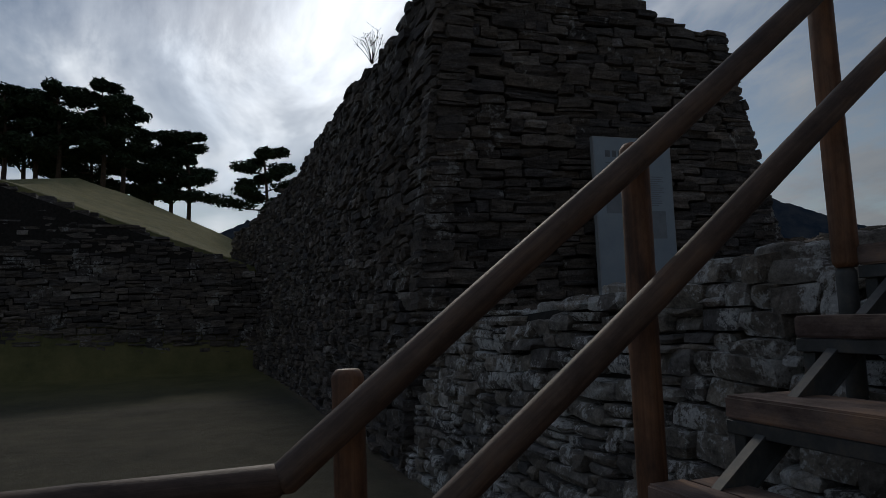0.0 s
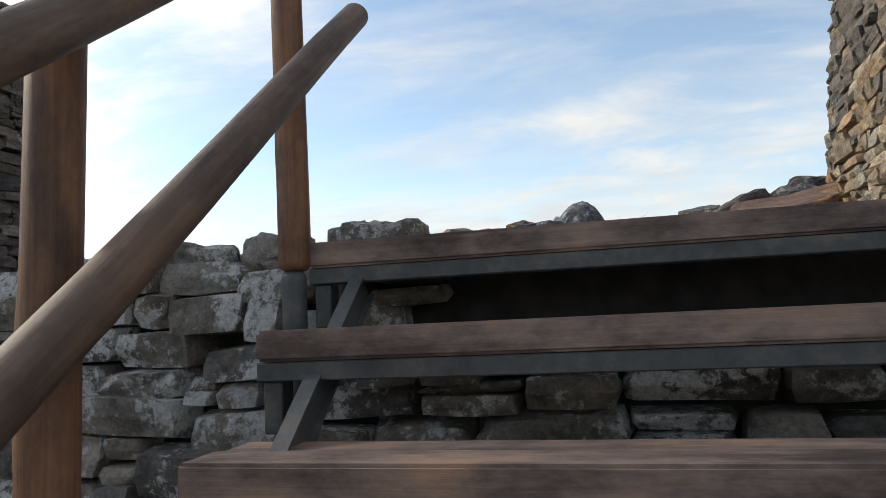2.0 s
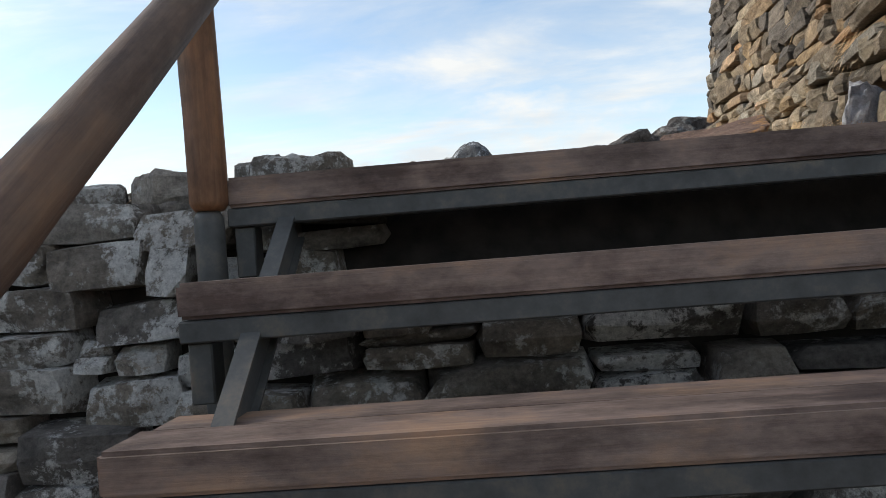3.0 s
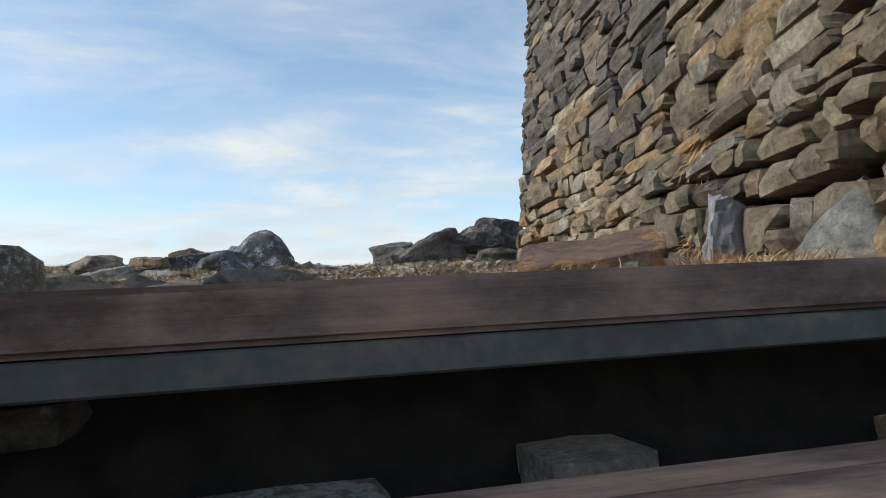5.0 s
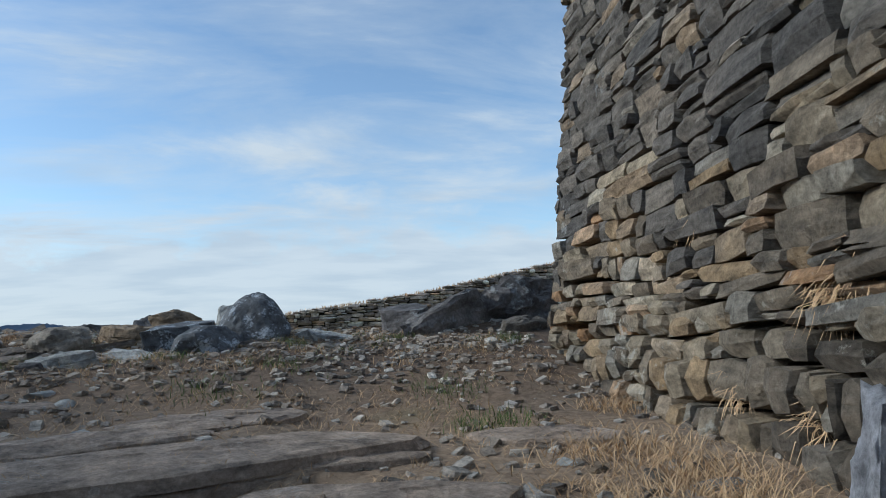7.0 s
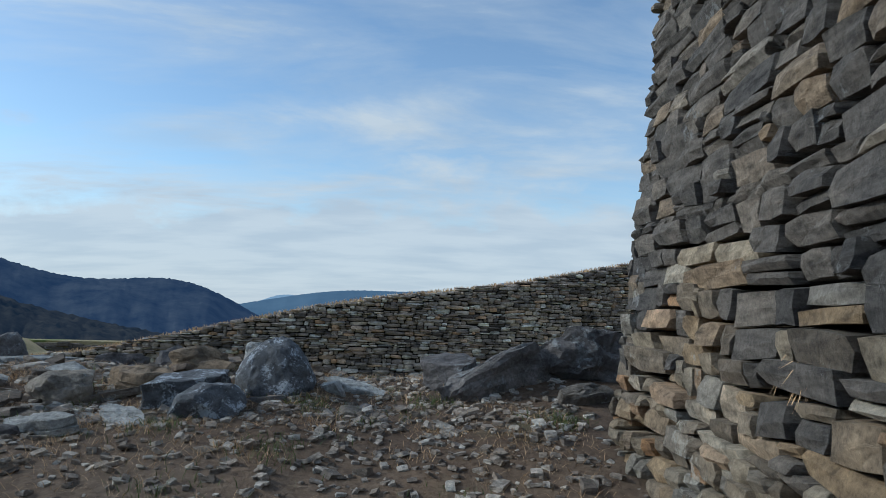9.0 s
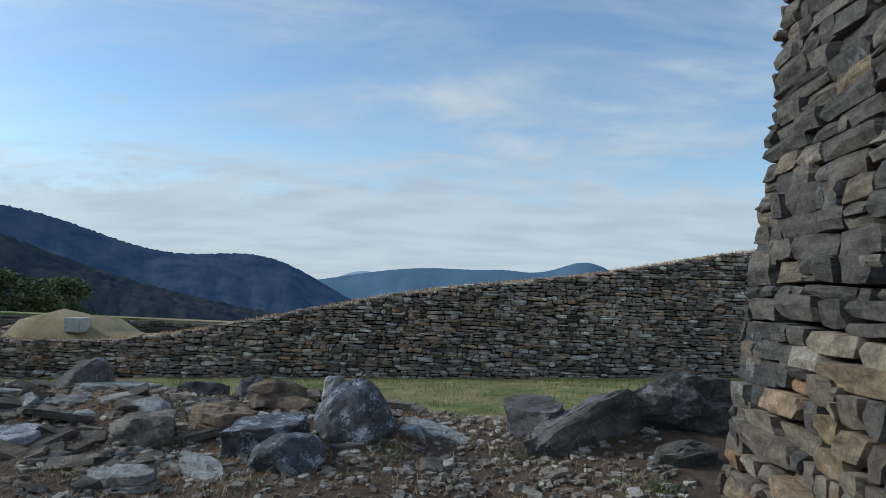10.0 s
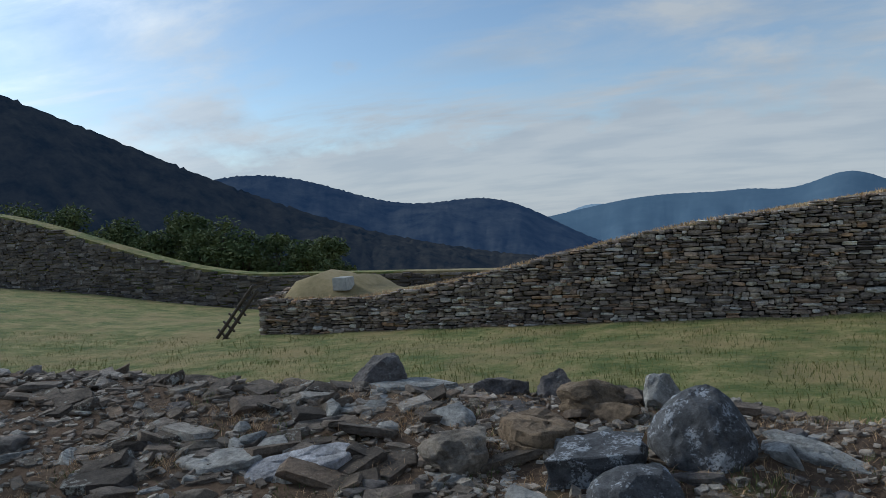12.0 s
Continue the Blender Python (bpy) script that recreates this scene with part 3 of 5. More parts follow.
def fall(x):
    """How far the terrace edge drops towards the tower."""
    return 0.082 * max(0.0, min(3.2, -0.5 - x))


def field_z(x, y):
    x = max(-60.0, min(14.0, x))
    return -1.37 - 0.05 * max(0.0, y - 26) * smooth(60, 30, y) + (0.045 * x if x > -18 else -0.81 + 0.055 * (-18 - x) * smooth(-18, -40, x)) - 0.02 * (y - 16)


def ground_z(x, y):
    n = noise.noise(Vector((x * 0.5, y * 0.5, 3.1)))
    fine = noise.noise(Vector((x * 2.3, y * 2.3, 7.7))) * 0.022 + noise.noise(Vector((x * 7, y * 7, 1.2))) * 0.011
    terrace = 0.0 + 0.21 * smooth(2.6, 4.8, y) + 0.10 * smooth(4.6, 5.5, y) + 0.03 * n + fine
    terrace += 0.05 * smooth(1.2, 2.0, x) * smooth(2.5, 4.5, y) + 0.05 * max(0.0, min(y, 5.6) - 0.4)
    edge = 1.95 + 0.18 * x + 0.12 * noise.noise(Vector((x * 2.5, 0, 5)))
    terrace += 0.055 * smooth(edge, edge + 0.06, y) * smooth(1.0, 0.6, x) - 0.055 * smooth(1.3, edge, y) * smooth(1.0, 0.6, x) * (y < edge) * 0.6
    terrace -= fall(x) * smooth(2.8, 1.2, y)
    foot = -1.62 + 0.06 * n + fine
    step = smooth(0.30, 0.42, y) if x > -4.9 else smooth(1.2, 1.6, y)
    z = foot + (terrace - foot) * step
    if y > 5.3:
        drop = smooth(5.5, 8.6, y)
        z = z * (1 - drop) + (field_z(x, y) + 0.08 * n) * drop
    if y > 24.2:
        behind = far_top(x) - 0.05 + 0.06 * smooth(24.4, 26, y) + 0.05 * n - 9 * smooth(27, 44, y)
        behind += (0.8 + 0.12 * math.sin(x * 3)) * math.exp(-abs((x + 13.7) / 1.8) ** 5) * smooth(24.4, 26.0, y)
        if x < -15.7:
            behind = field_z(x, y) - 7 * smooth(38.6, 44, y)
        w = smooth(24.25, 24.6, y)
        z = z * (1 - w) + behind * w
    if y > 30:
        z -= (14 + 0.02 * y) * smooth(44, 90, y)
    if x < -5 and y < 14:
        bump = 3.3 * math.exp(-(((x + 37) / 11) ** 2) - ((y + 6) / 15) ** 2)
        bank = (max(0.0, min(3.9, 0.8 + 0.37 * (1 - y))) + 1.5) * smooth(-19.4, -20.0, x) * smooth(3, 1, y)
        z += bump * smooth(-14, -22, x) + bank
    far = math.hypot(x, y)
    if far > 60 and y < 30:
        z -= 12 * smooth(70, 160, far)
    return z


def axis(dense_lo, dense_hi, fine, lo, hi, grow=1.16):
    out = list(np.arange(dense_lo, dense_hi + 1e-6, fine))
    step, v = fine, dense_hi
    while v < hi:
        step *= grow
        v += step
        out.append(v)
    step, v = fine, dense_lo
    while v > lo:
        step *= grow
        v -= step
        out.insert(0, v)
    return out


def build_ground():
    xs, ys = axis(-4.0, 4.0, 0.09, -4000, 4000, 1.075), axis(0.25, 7.0, 0.07, -4000, 4000, 1.07)
    ys = sorted(set(round(v, 4) for v in ys + [24.22, 24.4, 24.62]))
    verts = [(x, y, ground_z(x, y)) for y in ys for x in xs]
    w = len(xs)
    faces = [(j * w + i, j * w + i + 1, (j + 1) * w + i + 1, (j + 1) * w + i) for j in range(len(ys) - 1) for i in range(w - 1)]
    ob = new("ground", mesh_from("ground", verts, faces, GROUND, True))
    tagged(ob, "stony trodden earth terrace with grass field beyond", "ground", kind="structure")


build_ground()

# ---- stone walls ----


def wall_core(name, label, corners, z0, tops, mat=SHADE_CORE):
    """A solid prism with the given plan corners; tops: the height at each corner."""
    bm = bmesh.new()
    lo = [bm.verts.new((x, y, z0)) for x, y in corners]
    hi = [bm.verts.new((x, y, z)) for (x, y), z in zip(corners, tops)]
    n = len(corners)
    for k in range(n):
        bm.faces.new((lo[k], lo[(k + 1) % n], hi[(k + 1) % n], hi[k]))
    bm.faces.new(hi)
    bm.faces.new(lo[::-1])
    bmesh.ops.recalc_face_normals(bm, faces=bm.faces[:])
    me = bpy.data.meshes.new(name)
    bm.to_mesh(me)
    bm.free()
    me.materials.append(mat)
    return tagged(new(name, me), label, "wall", kind="structure")


def battered_core(name, label, corners, z0, z1, batter, centre):
    """A prism that draws in towards its centre as it rises."""
    bm = bmesh.new()
    rings = []
    for z in (z0, z1):
        ring = []
        for x, y in corners:
            ring.append(bm.verts.new((x + batter * z * (1 if x < centre[0] else -1), y + batter * z * (1 if y < centre[1] else -1), z)))
        rings.append(ring)
    n = len(corners)
    for k in range(n):
        bm.faces.new((rings[0][k], rings[0][(k + 1) % n], rings[1][(k + 1) % n], rings[1][k]))
    bm.faces.new(rings[1])
    bm.faces.new(rings[0][::-1])
    bmesh.ops.recalc_face_normals(bm, faces=bm.faces[:])
    me = bpy.data.meshes.new(name)
    bm.to_mesh(me)
    bm.free()
    me.materials.append(SHADE_CORE)
    me.materials.append(ROCK_BROWN)
    for p in me.polygons:
        p.material_index = 1 if p.normal.z > 0.9 else 0
    return tagged(new(name, me), label, "wall", kind="structure")


def ridge_core(name, label, a, b, thick, z0, top, mat, steps=24):
    """A wall body from a to b in plan, whose top follows top(share)."""
    a, b = Vector(a), Vector(b)
    side = Vector((-(b - a).y, (b - a).x)).normalized() * thick
    verts, faces = [], []
    for k in range(steps + 1):
        p = a.lerp(b, k / steps)
        q = p + side
        z = top(k / steps)
        verts += [(p.x, p.y, z0), (p.x, p.y, z), (q.x, q.y, z), (q.x, q.y, z0)]
    for k in range(steps):
        n = 4 * k
        faces += [(n, n + 4, n + 5, n + 1), (n + 1, n + 5, n + 6, n + 2), (n + 2, n + 6, n + 7, n + 3)]
    faces += [(0, 1, 2, 3), (4 * steps + 3, 4 * steps + 2, 4 * steps + 1, 4 * steps)]
    return tagged(new(name, mesh_from(name, verts, faces, mat)), label, "wall", kind="structure")


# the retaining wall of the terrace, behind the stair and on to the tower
# The near-black core front closes the gap under the top tread as painted shade.
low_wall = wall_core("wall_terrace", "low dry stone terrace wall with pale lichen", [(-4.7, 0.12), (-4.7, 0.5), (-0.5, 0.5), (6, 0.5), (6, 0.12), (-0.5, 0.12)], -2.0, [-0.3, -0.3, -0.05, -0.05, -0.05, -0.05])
for v in low_wall.data.vertices:
    v.co.y += 0.25 * v.co.z + 0.16 if v.co.y < 0.3 else 0


def low_top(u):
    behind = smooth(4.95, 5.05, u) * smooth(6.4, 6.3, u)
    return (-fall(u - 4.75) + 0.04 * math.sin(u * 2.1) + 0.03 * math.sin(u * 5.3)) * (1 - behind) - 0.30 * behind


stone_face(low_wall, 11, straight((-4.75, 0.18), (2.6, 0.18)), 7.35, -1.95, low_top, (0.07, 0.125), (0.17, 0.36), 0.25, (STONE_LOW, STONE_LOW_J), 0.24, lambda u, z: abs(u - 5.0) + abs(z), jut=0.03, shapes=SOFT_STONES)

# the gate tower with the board
TOWER_BATTER = 0.14
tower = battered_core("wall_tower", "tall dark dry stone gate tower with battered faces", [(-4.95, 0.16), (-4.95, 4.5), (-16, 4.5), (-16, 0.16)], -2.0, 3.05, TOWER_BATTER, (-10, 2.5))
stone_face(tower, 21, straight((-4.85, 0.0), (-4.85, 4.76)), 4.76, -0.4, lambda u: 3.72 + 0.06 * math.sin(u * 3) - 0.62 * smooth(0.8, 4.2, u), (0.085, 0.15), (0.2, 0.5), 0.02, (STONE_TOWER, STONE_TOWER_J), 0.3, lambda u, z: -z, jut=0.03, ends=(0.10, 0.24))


def tower_line(u):
    x = -4.8 - u
    bend = -1.6 * smooth(10, 22, u)
    slope = -1.6 * (smooth(10, 22, u + 0.1) - smooth(10, 22, u - 0.1)) / 0.2
    n = Vector((-slope, -1)).normalized()
    return x, 0.02 + bend, n.x, n.y


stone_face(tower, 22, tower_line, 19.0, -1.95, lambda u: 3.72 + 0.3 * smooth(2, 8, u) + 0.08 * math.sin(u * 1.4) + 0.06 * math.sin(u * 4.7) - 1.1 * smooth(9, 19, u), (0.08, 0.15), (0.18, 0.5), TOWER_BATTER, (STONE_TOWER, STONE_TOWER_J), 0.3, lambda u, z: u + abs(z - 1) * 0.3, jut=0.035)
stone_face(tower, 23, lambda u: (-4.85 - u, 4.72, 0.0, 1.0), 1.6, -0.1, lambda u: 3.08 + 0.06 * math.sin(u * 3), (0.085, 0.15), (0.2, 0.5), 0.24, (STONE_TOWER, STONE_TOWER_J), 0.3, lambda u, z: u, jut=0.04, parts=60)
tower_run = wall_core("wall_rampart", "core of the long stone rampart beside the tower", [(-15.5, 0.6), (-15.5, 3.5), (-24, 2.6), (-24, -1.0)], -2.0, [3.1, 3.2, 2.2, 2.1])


# the second gate wall on the far side of the stair
def block_line(u):
    y = 0.2 + u
    x = 1.84 + 0.25 * u - 0.03 * u * u
    n = Vector((-1, 0.25 - 0.06 * u)).normalized()
    return x, y, n.x, n.y


block = battered_core("wall_gate_end", "warm grey dry stone wall end beside the path", [(2.12, 0.25), (2.6, 2.2), (2.68, 4.1), (7.5, 4.1), (7.5, 0.25)], -2.0, 4.6, 0.095, (5, 2))
stone_face(block, 30, block_line, 3.98, -0.1, lambda u: 0.55 + 0.05 * math.sin(u * 3), (0.085, 0.16), (0.10, 0.24), 0.10, (STONE_BLOCK, STONE_BLOCK_J), 0.22, lambda u, z: u, jut=0.025, ends=(0, 0.035), shapes=ROUND_STONES)
stone_face(block, 31, block_line, 3.98, 0.5, lambda u: 4.7, (0.05, 0.125), (0.12, 0.42), 0.10, (STONE_BLOCK, STONE_BLOCK_J), 0.22, lambda u, z: z + 0.05 * u, jut=0.02, ends=(0, 0.035), other=(STONE_DARK, STONE_DARK_J), where=lambda u, z: z - 1.65 + 0.22 * u - 0.3 * math.sin(u * 2.2), shapes=MID_STONES)
stone_face(block, 33, lambda u: (1.95 + u, 0.2, 0.0, -1.0), 5.4, -0.3, lambda u: 4.6, (0.06, 0.13), (0.16, 0.4), 0.095, (STONE_BLOCK, STONE_BLOCK_J), 0.22, lambda u, z: u, jut=0.03, parts=0, ends=(0.09, 0), other=(STONE_DARK, STONE_DARK_J), where=lambda u, z: z - 1.4, shapes=MID_STONES)
stone_face(block, 32, lambda u: (2.36 + u, 4.2, 0.0, 1.0), 3.0, -0.1, lambda u: 4.6, (0.06, 0.13), (0.16, 0.4), 0.05, (STONE_BLOCK, STONE_BLOCK_J), 0.22, lambda u, z: u + 0.2 * z, jut=0.035, parts=150, ends=(0.10, 0), other=(STONE_DARK, STONE_DARK_J), where=lambda u, z: z - 0.95)

# the shaded inner wall below the hill
def inner_top(u):
    return min(3.9, 0.8 + 0.37 * u)


inner = ridge_core("wall_inner", "shaded dark stone wall below the grassy hill", (-19.3, -15), (-19.3, 1.0), 0.8, -2.2, lambda f: inner_top(16 - 16 * f) - 0.1, SHADE_CORE)
# Laid in the darkened tower stone, so this wall's shade is in its colour.
stone_face(inner, 61, lambda u: (-19.2, 1.0 - u, 1.0, 0.0), 16.0, -2.0, lambda u: inner_top(u) + 0.05 * math.sin(u * 3), (0.11, 0.2), (0.25, 0.6), 0.05, (STONE_TOWER, STONE_TOWER_J), 0.3, lambda u, z: u, jut=0.04, parts=0)

# the long wall across the field
far_wall = ridge_core("wall_long", "long dry stone retaining wall with a grassy top", (-15.5, 24.12), (26.0, 24.12), 0.5, -4.0, lambda f: far_top(-15.5 + 41.5 * f) - 0.08, SHADE_CORE)
stone_face(far_wall, 41, straight((-15.6, 24.0), (26.0, 24.0)), 41.6, -3.0, lambda u: far_top(u - 15.6) + 0.03 * math.sin(u * 2.3), (0.07, 0.165), (0.15, 0.5), 0.0, (STONE_FAR, STONE_FAR_J), 0.3, lambda u, z: abs(u - 18) + abs(z), jut=0.05, shapes=ROUND_STONES)
stone_face(far_wall, 42, lambda u: (-15.55, 24.0 + u, -1.0, 0.0), 4.0, -3.0, lambda u: far_top(-15) + 0.3 * smooth(0, 2.5, u), (0.13, 0.21), (0.3, 0.8), 0.0, (STONE_FAR, STONE_FAR_J), 0.3, lambda u, z: u, jut=0.04, parts=60)


def back_top(x):
    return -0.85 + 5.2 * smooth(-25, -54, x)


def back_line(u):
    return -58 + u, 38.0, 0.0, -1.0


back_wall = ridge_core("wall_back", "shaded stone rampart with dry grass on top", (-58, 38.15), (-8, 38.15), 1.4, -8.0, lambda f: back_top(-58 + 50 * f), GROUND)
stone_face(back_wall, 51, back_line, 50.0, -4.4, lambda u: back_top(u - 58) - 0.12, (0.16, 0.26), (0.45, 1.1), 0.0, (STONE_TOWER, STONE_TOWER_J), 0.4, lambda u, z: -u, jut=0.05, parts=0)

# ---- the timber stair ----
RISE, RUN, WIDE = 0.219, 0.282, 1.68


def tread(k):
    y, z = -RUN * k, -RISE * k
    thing = new("stair_tread")
    thing.location = (WIDE / 2, y, z)
    tagged(thing, "weathered brown timber stair tread on a steel angle", "stair tread", "treads of the stair")
    h = WIDE / 2
    part("front_plank", box_bm(-h, h, 0.0, 0.125, -0.066, 0.0, 0.007), TREAD_WOOD, thing)
    part("back_plank", box_bm(-h + 0.01, h - 0.01, 0.129, 0.235, -0.066, -0.003, 0.006), TREAD_WOOD, thing)
    part("steel_angle", box_bm(-h, h, 0.004, 0.055, -0.108, -0.068, 0.003, 1), STEEL, thing, "grey painted steel angle")
    for x in (-h + 0.03, h - 0.03):
        part("bracket", box_bm(x - 0.022, x + 0.022, 0.02, 0.075, -RISE - 0.001, -0.109, 0.003, 1), STEEL, thing, "grey steel bracket")
    return thing


for k in range(7):
    tread(k)


def stringer(x):
    thing = new("stair_stringer")
    thing.matrix_world = along((x, -RUN * 6.9, -RISE * 6.9 - 0.15), (x, 0.17, -0.15 + RISE * 0.17 / RUN))
    tagged(thing, "sloping grey green steel stair stringer", "stair stringer", "stringers of the stair")
    long = math.hypot(RUN * 6.9 + 0.17, RISE * 6.9 + 0.05)
    part("web", box_bm(-0.004, 0.004, -0.035, 0.035, 0, long - 0.1, 0.0), STEEL, thing)
    for s in (-1, 1):
        part("flange", box_bm(-0.018, 0.018, s * 0.038 - 0.003, s * 0.038 + 0.003, 0, long - 0.1, 0.0), STEEL, thing)
    return thing


for x in (0.13, WIDE - 0.13):
    stringer(x)


def landing():
    thing = new("landing_deck")
    thing.location = (0.2, -2.88, -RISE * 7)
    tagged(thing, "weathered timber boards of the stair landing", "deck")
    for k in range(12):
        y = -0.9 + k * 0.152
        part("board", box_bm(-1.9, 1.6, y, y + 0.145, -0.05, 0.0, 0.005, 1), TREAD_WOOD, thing)
    for x in (-1.8, -0.2, 1.5):
        part("bearer", box_bm(x - 0.04, x + 0.04, -0.9, 0.92, -0.3, -0.052, 0.004, 1), STEEL, thing)


landing()


def post(x, y, foot, sleeve_top, top, seed, r=0.042, label="round orange brown timber rail post with steel sleeve"):
    thing = new("rail_post")
    thing.location = (x, y, foot)
    tagged(thing, label, "post", "posts of the stair rail")
    shaft = part("shaft", log_bm(top - sleeve_top, r, r * 0.96, seed, rings=10), POST_WOOD, thing, smooth=True)
    shaft.location = (0, 0, sleeve_top - foot)
    sleeve = part("sleeve", log_bm(sleeve_top - foot, r * 0.76, r * 0.76, 0, rings=3, wobble=0), STEEL, thing, "grey green steel sleeve", smooth=True)
    return thing


post(-0.04, 0.0, -0.52, -0.07, 0.92, 1)
post(-0.05, -0.785, -1.5, -1.12, 0.31, 2, 0.044)
post(-0.05, -1.66, -1.65, -1.5, -0.3, 3)
post(-0.062, -2.45, -1.65, -1.5, -0.32, 4)
post(1.745, 0.035, -0.52, -0.07, 0.92, 5)
post(1.745, -0.815, -1.5, -1.12, 0.31, 6)
post(1.745, -1.66, -1.65, -1.5, -0.3, 7)


def rail(a, b, seed, label, r=0.039):
    thing = new("stair_rail")
    thing.matrix_world = along(a, b)
    long = (Vector(b) - Vector(a)).length
    part("log", log_bm(long, r, r * 0.98, seed, rings=26, wobble=0.005), RAIL_WOOD, thing, smooth=True)
    for z in (0.0, long):
        bm = bmesh.new()
        bmesh.ops.create_cone(bm, cap_ends=True, segments=20, radius1=r * 0.66, radius2=r * 0.66, depth=0.006)
        disc = part("end_grain", bm, POST_WOOD, thing, "sawn log end")
        disc.location = (0.005 * math.sin(z * 3 + seed), 0.005 * math.sin(z * 3 + 2 + seed), z)
    return tagged(thing, label, "rail", "log rails of the stair")


rail((0.065, -1.84, -0.535), (0.065, 0.12, 1.01), 11, "sloping weathered round log handrail")
rail((0.085, -1.80, -0.9), (0.085, 0.21, 0.688), 12, "sloping round log middle rail")
rail((1.672, -1.84, -0.515), (1.672, 0.02, 0.92), 21, "sloping weathered round log handrail")
rail((1.662, -1.80, -0.93), (1.662, 0.1, 0.6), 22, "sloping round log middle rail")
for z, n in ((-0.53, 13), (-0.895, 14)):
    rail((0.065, -1.83, z), (0.03, -3.9, z + 0.02), n, "level weathered round log rail of the landing")

# ---- the board on the tower ----


def sign_board():
    thing = new("information_board")
    thing.matrix_world = pose(-4.66, 1.93, -0.39)
    tagged(thing, "tall pale blue grey information board with faded print", "sign")
    part("panel", box_bm(-0.03, 0.03, 0.0, 0.98, 0.22, 2.05, 0.004, 1), SIGN_EDGE, thing)
    face = part("face", box_bm(0.031, 0.035, 0.015, 0.965, 0.235, 2.035, 0.0), SIGN_FACE, thing)
    part("foot", box_bm(-0.05, 0.05, 0.05, 0.93, 0.0, 0.22, 0.005, 1), SIGN_EDGE, thing)
    rng = random.Random(5)
    y = 0.14
    for w in (0.075, 0.06, 0.03, 0.08, 0.07, 0.075, 0.075):
        part("title_mark", box_bm(0.0355, 0.037, y, y + w * 0.8, 1.83, 1.90, 0.0), SIGN_INK, face)
        y += w + 0.012
    for k in range(3):
        part("text_line", box_bm(0.0355, 0.0365, 0.14, 0.14 + rng.uniform(0.35, 0.5), 1.76 - k * 0.03, 1.772 - k * 0.03, 0.0), SIGN_PICTURE, face)
    part("picture", box_bm(0.0355, 0.0365, 0.12, 0.46, 1.22, 1.5, 0.0), SIGN_PICTURE, face)
    part("picture", box_bm(0.0355, 0.0365, 0.56, 0.86, 0.95, 1.25, 0.0), SIGN_PICTURE, face)
    for k in range(14):
        part("text_line", box_bm(0.0355, 0.0365, 0.56, 0.56 + rng.uniform(0.22, 0.3), 1.62 - k * 0.024, 1.63 - k * 0.024, 0.0), SIGN_PICTURE, face)


sign_board()

# ---- rocks on the terrace ----
rock("boulder", "large upright blue grey boulder spotted with lichen", (0.27, 5.1), (0.37, 0.38, 0.43), 15, ROCK_SPOTTED, 31, cuts=4, sink=0.08, rough=0.1, taper=0.2)
rock("rock", "pale lichened rock half sunk in the rubble", (0.04, 4.55), (0.36, 0.3, 0.27), 40, ROCK_SPOTTED, 2, sink=0.07, rough=0.1, cuts=5)
rock("rock", "long dark slanting rock beside the wall end", (1.72, 5.22, -0.06), (1.25, 0.42, 0.42), 38, ROCK_DARK, 3, lean=(4, -10), sink=0.08, cuts=16, rough=0.26)
rock("rock", "dark knobbly rock behind the long rock", (2.28, 5.42), (0.62, 0.4, 0.46), -15, ROCK_DARK, 4, sink=0.05, rough=0.3)
rock("rock", "dark blue grey wedge of rock", (1.40, 5.32), (0.50, 0.36, 0.36), 8, ROCK_DARK, 5, sink=0.06)
rock("slab", "grey slab resting on the wedge of rock", (1.72, 5.35, 0.06), (0.3, 0.12, 0.07), 30, SLATE, 6, lean=(0, -20), sink=0.02)
rock("slab", "tilted slab half buried by the path", (2.2, 4.85), (0.42, 0.14, 0.14), 22, ROCK, 45, lean=(20, -6), sink=0.05)
rock("rock", "small dark rounded rock at the terrace edge", (-1.86, 5.85), (0.46, 0.36, 0.34), 10, ROCK_DARK, 7)
rock("rock", "small dark rounded rock at the terrace edge", (-0.98, 5.85), (0.34, 0.3, 0.24), 70, ROCK_DARK, 8)
rock("rock", "small dark pointed rock at the terrace edge", (-0.6, 5.8), (0.26, 0.24, 0.26), 120, ROCK_DARK, 9)
rock("rock", "pale grey rock behind the boulder", (0.02, 5.6), (0.3, 0.24, 0.26), 25, ROCK_PALE, 12, lean=(0, 12))
rock("rock", "grey rock among the rubble", (-0.88, 4.85), (0.38, 0.32, 0.24), 30, ROCK, 10)
rock("slab", "tan flat rock among the rubble", (-0.55, 5.1), (0.42, 0.32, 0.14), 65, ROCK_TAN, 11, lean=(6, 0))
rock("slab", "dark flat slab among the rubble", (-0.25, 4.98), (0.4, 0.2, 0.09), 8, SLATE, 46, lean=(4, 4))
rock("rock", "brown rock at the terrace edge", (-0.35, 5.5), (0.36, 0.26, 0.2), 15, ROCK_TAN, 47)
rock("slab", "pale blue tilted slab lying on the rubble", (-1.66, 4.6), (0.50, 0.26, 0.10), 30, ROCK_BLUE, 13, lean=(16, -10))
rock("slab", "pale flat slab lying on the rubble", (-2.15, 4.55), (0.46, 0.3, 0.08), 5, ROCK_PALE, 48, lean=(6, -6))
rock("slab", "grey flat slab lying on the rubble", (-0.72, 4.25), (0.46, 0.22, 0.10), -20, SLATE, 14, lean=(10, -8))
rock("slab", "long grey slab lying on the rubble", (-0.38, 4.42), (0.42, 0.16, 0.09), -35, SLATE, 49, lean=(10, 6))
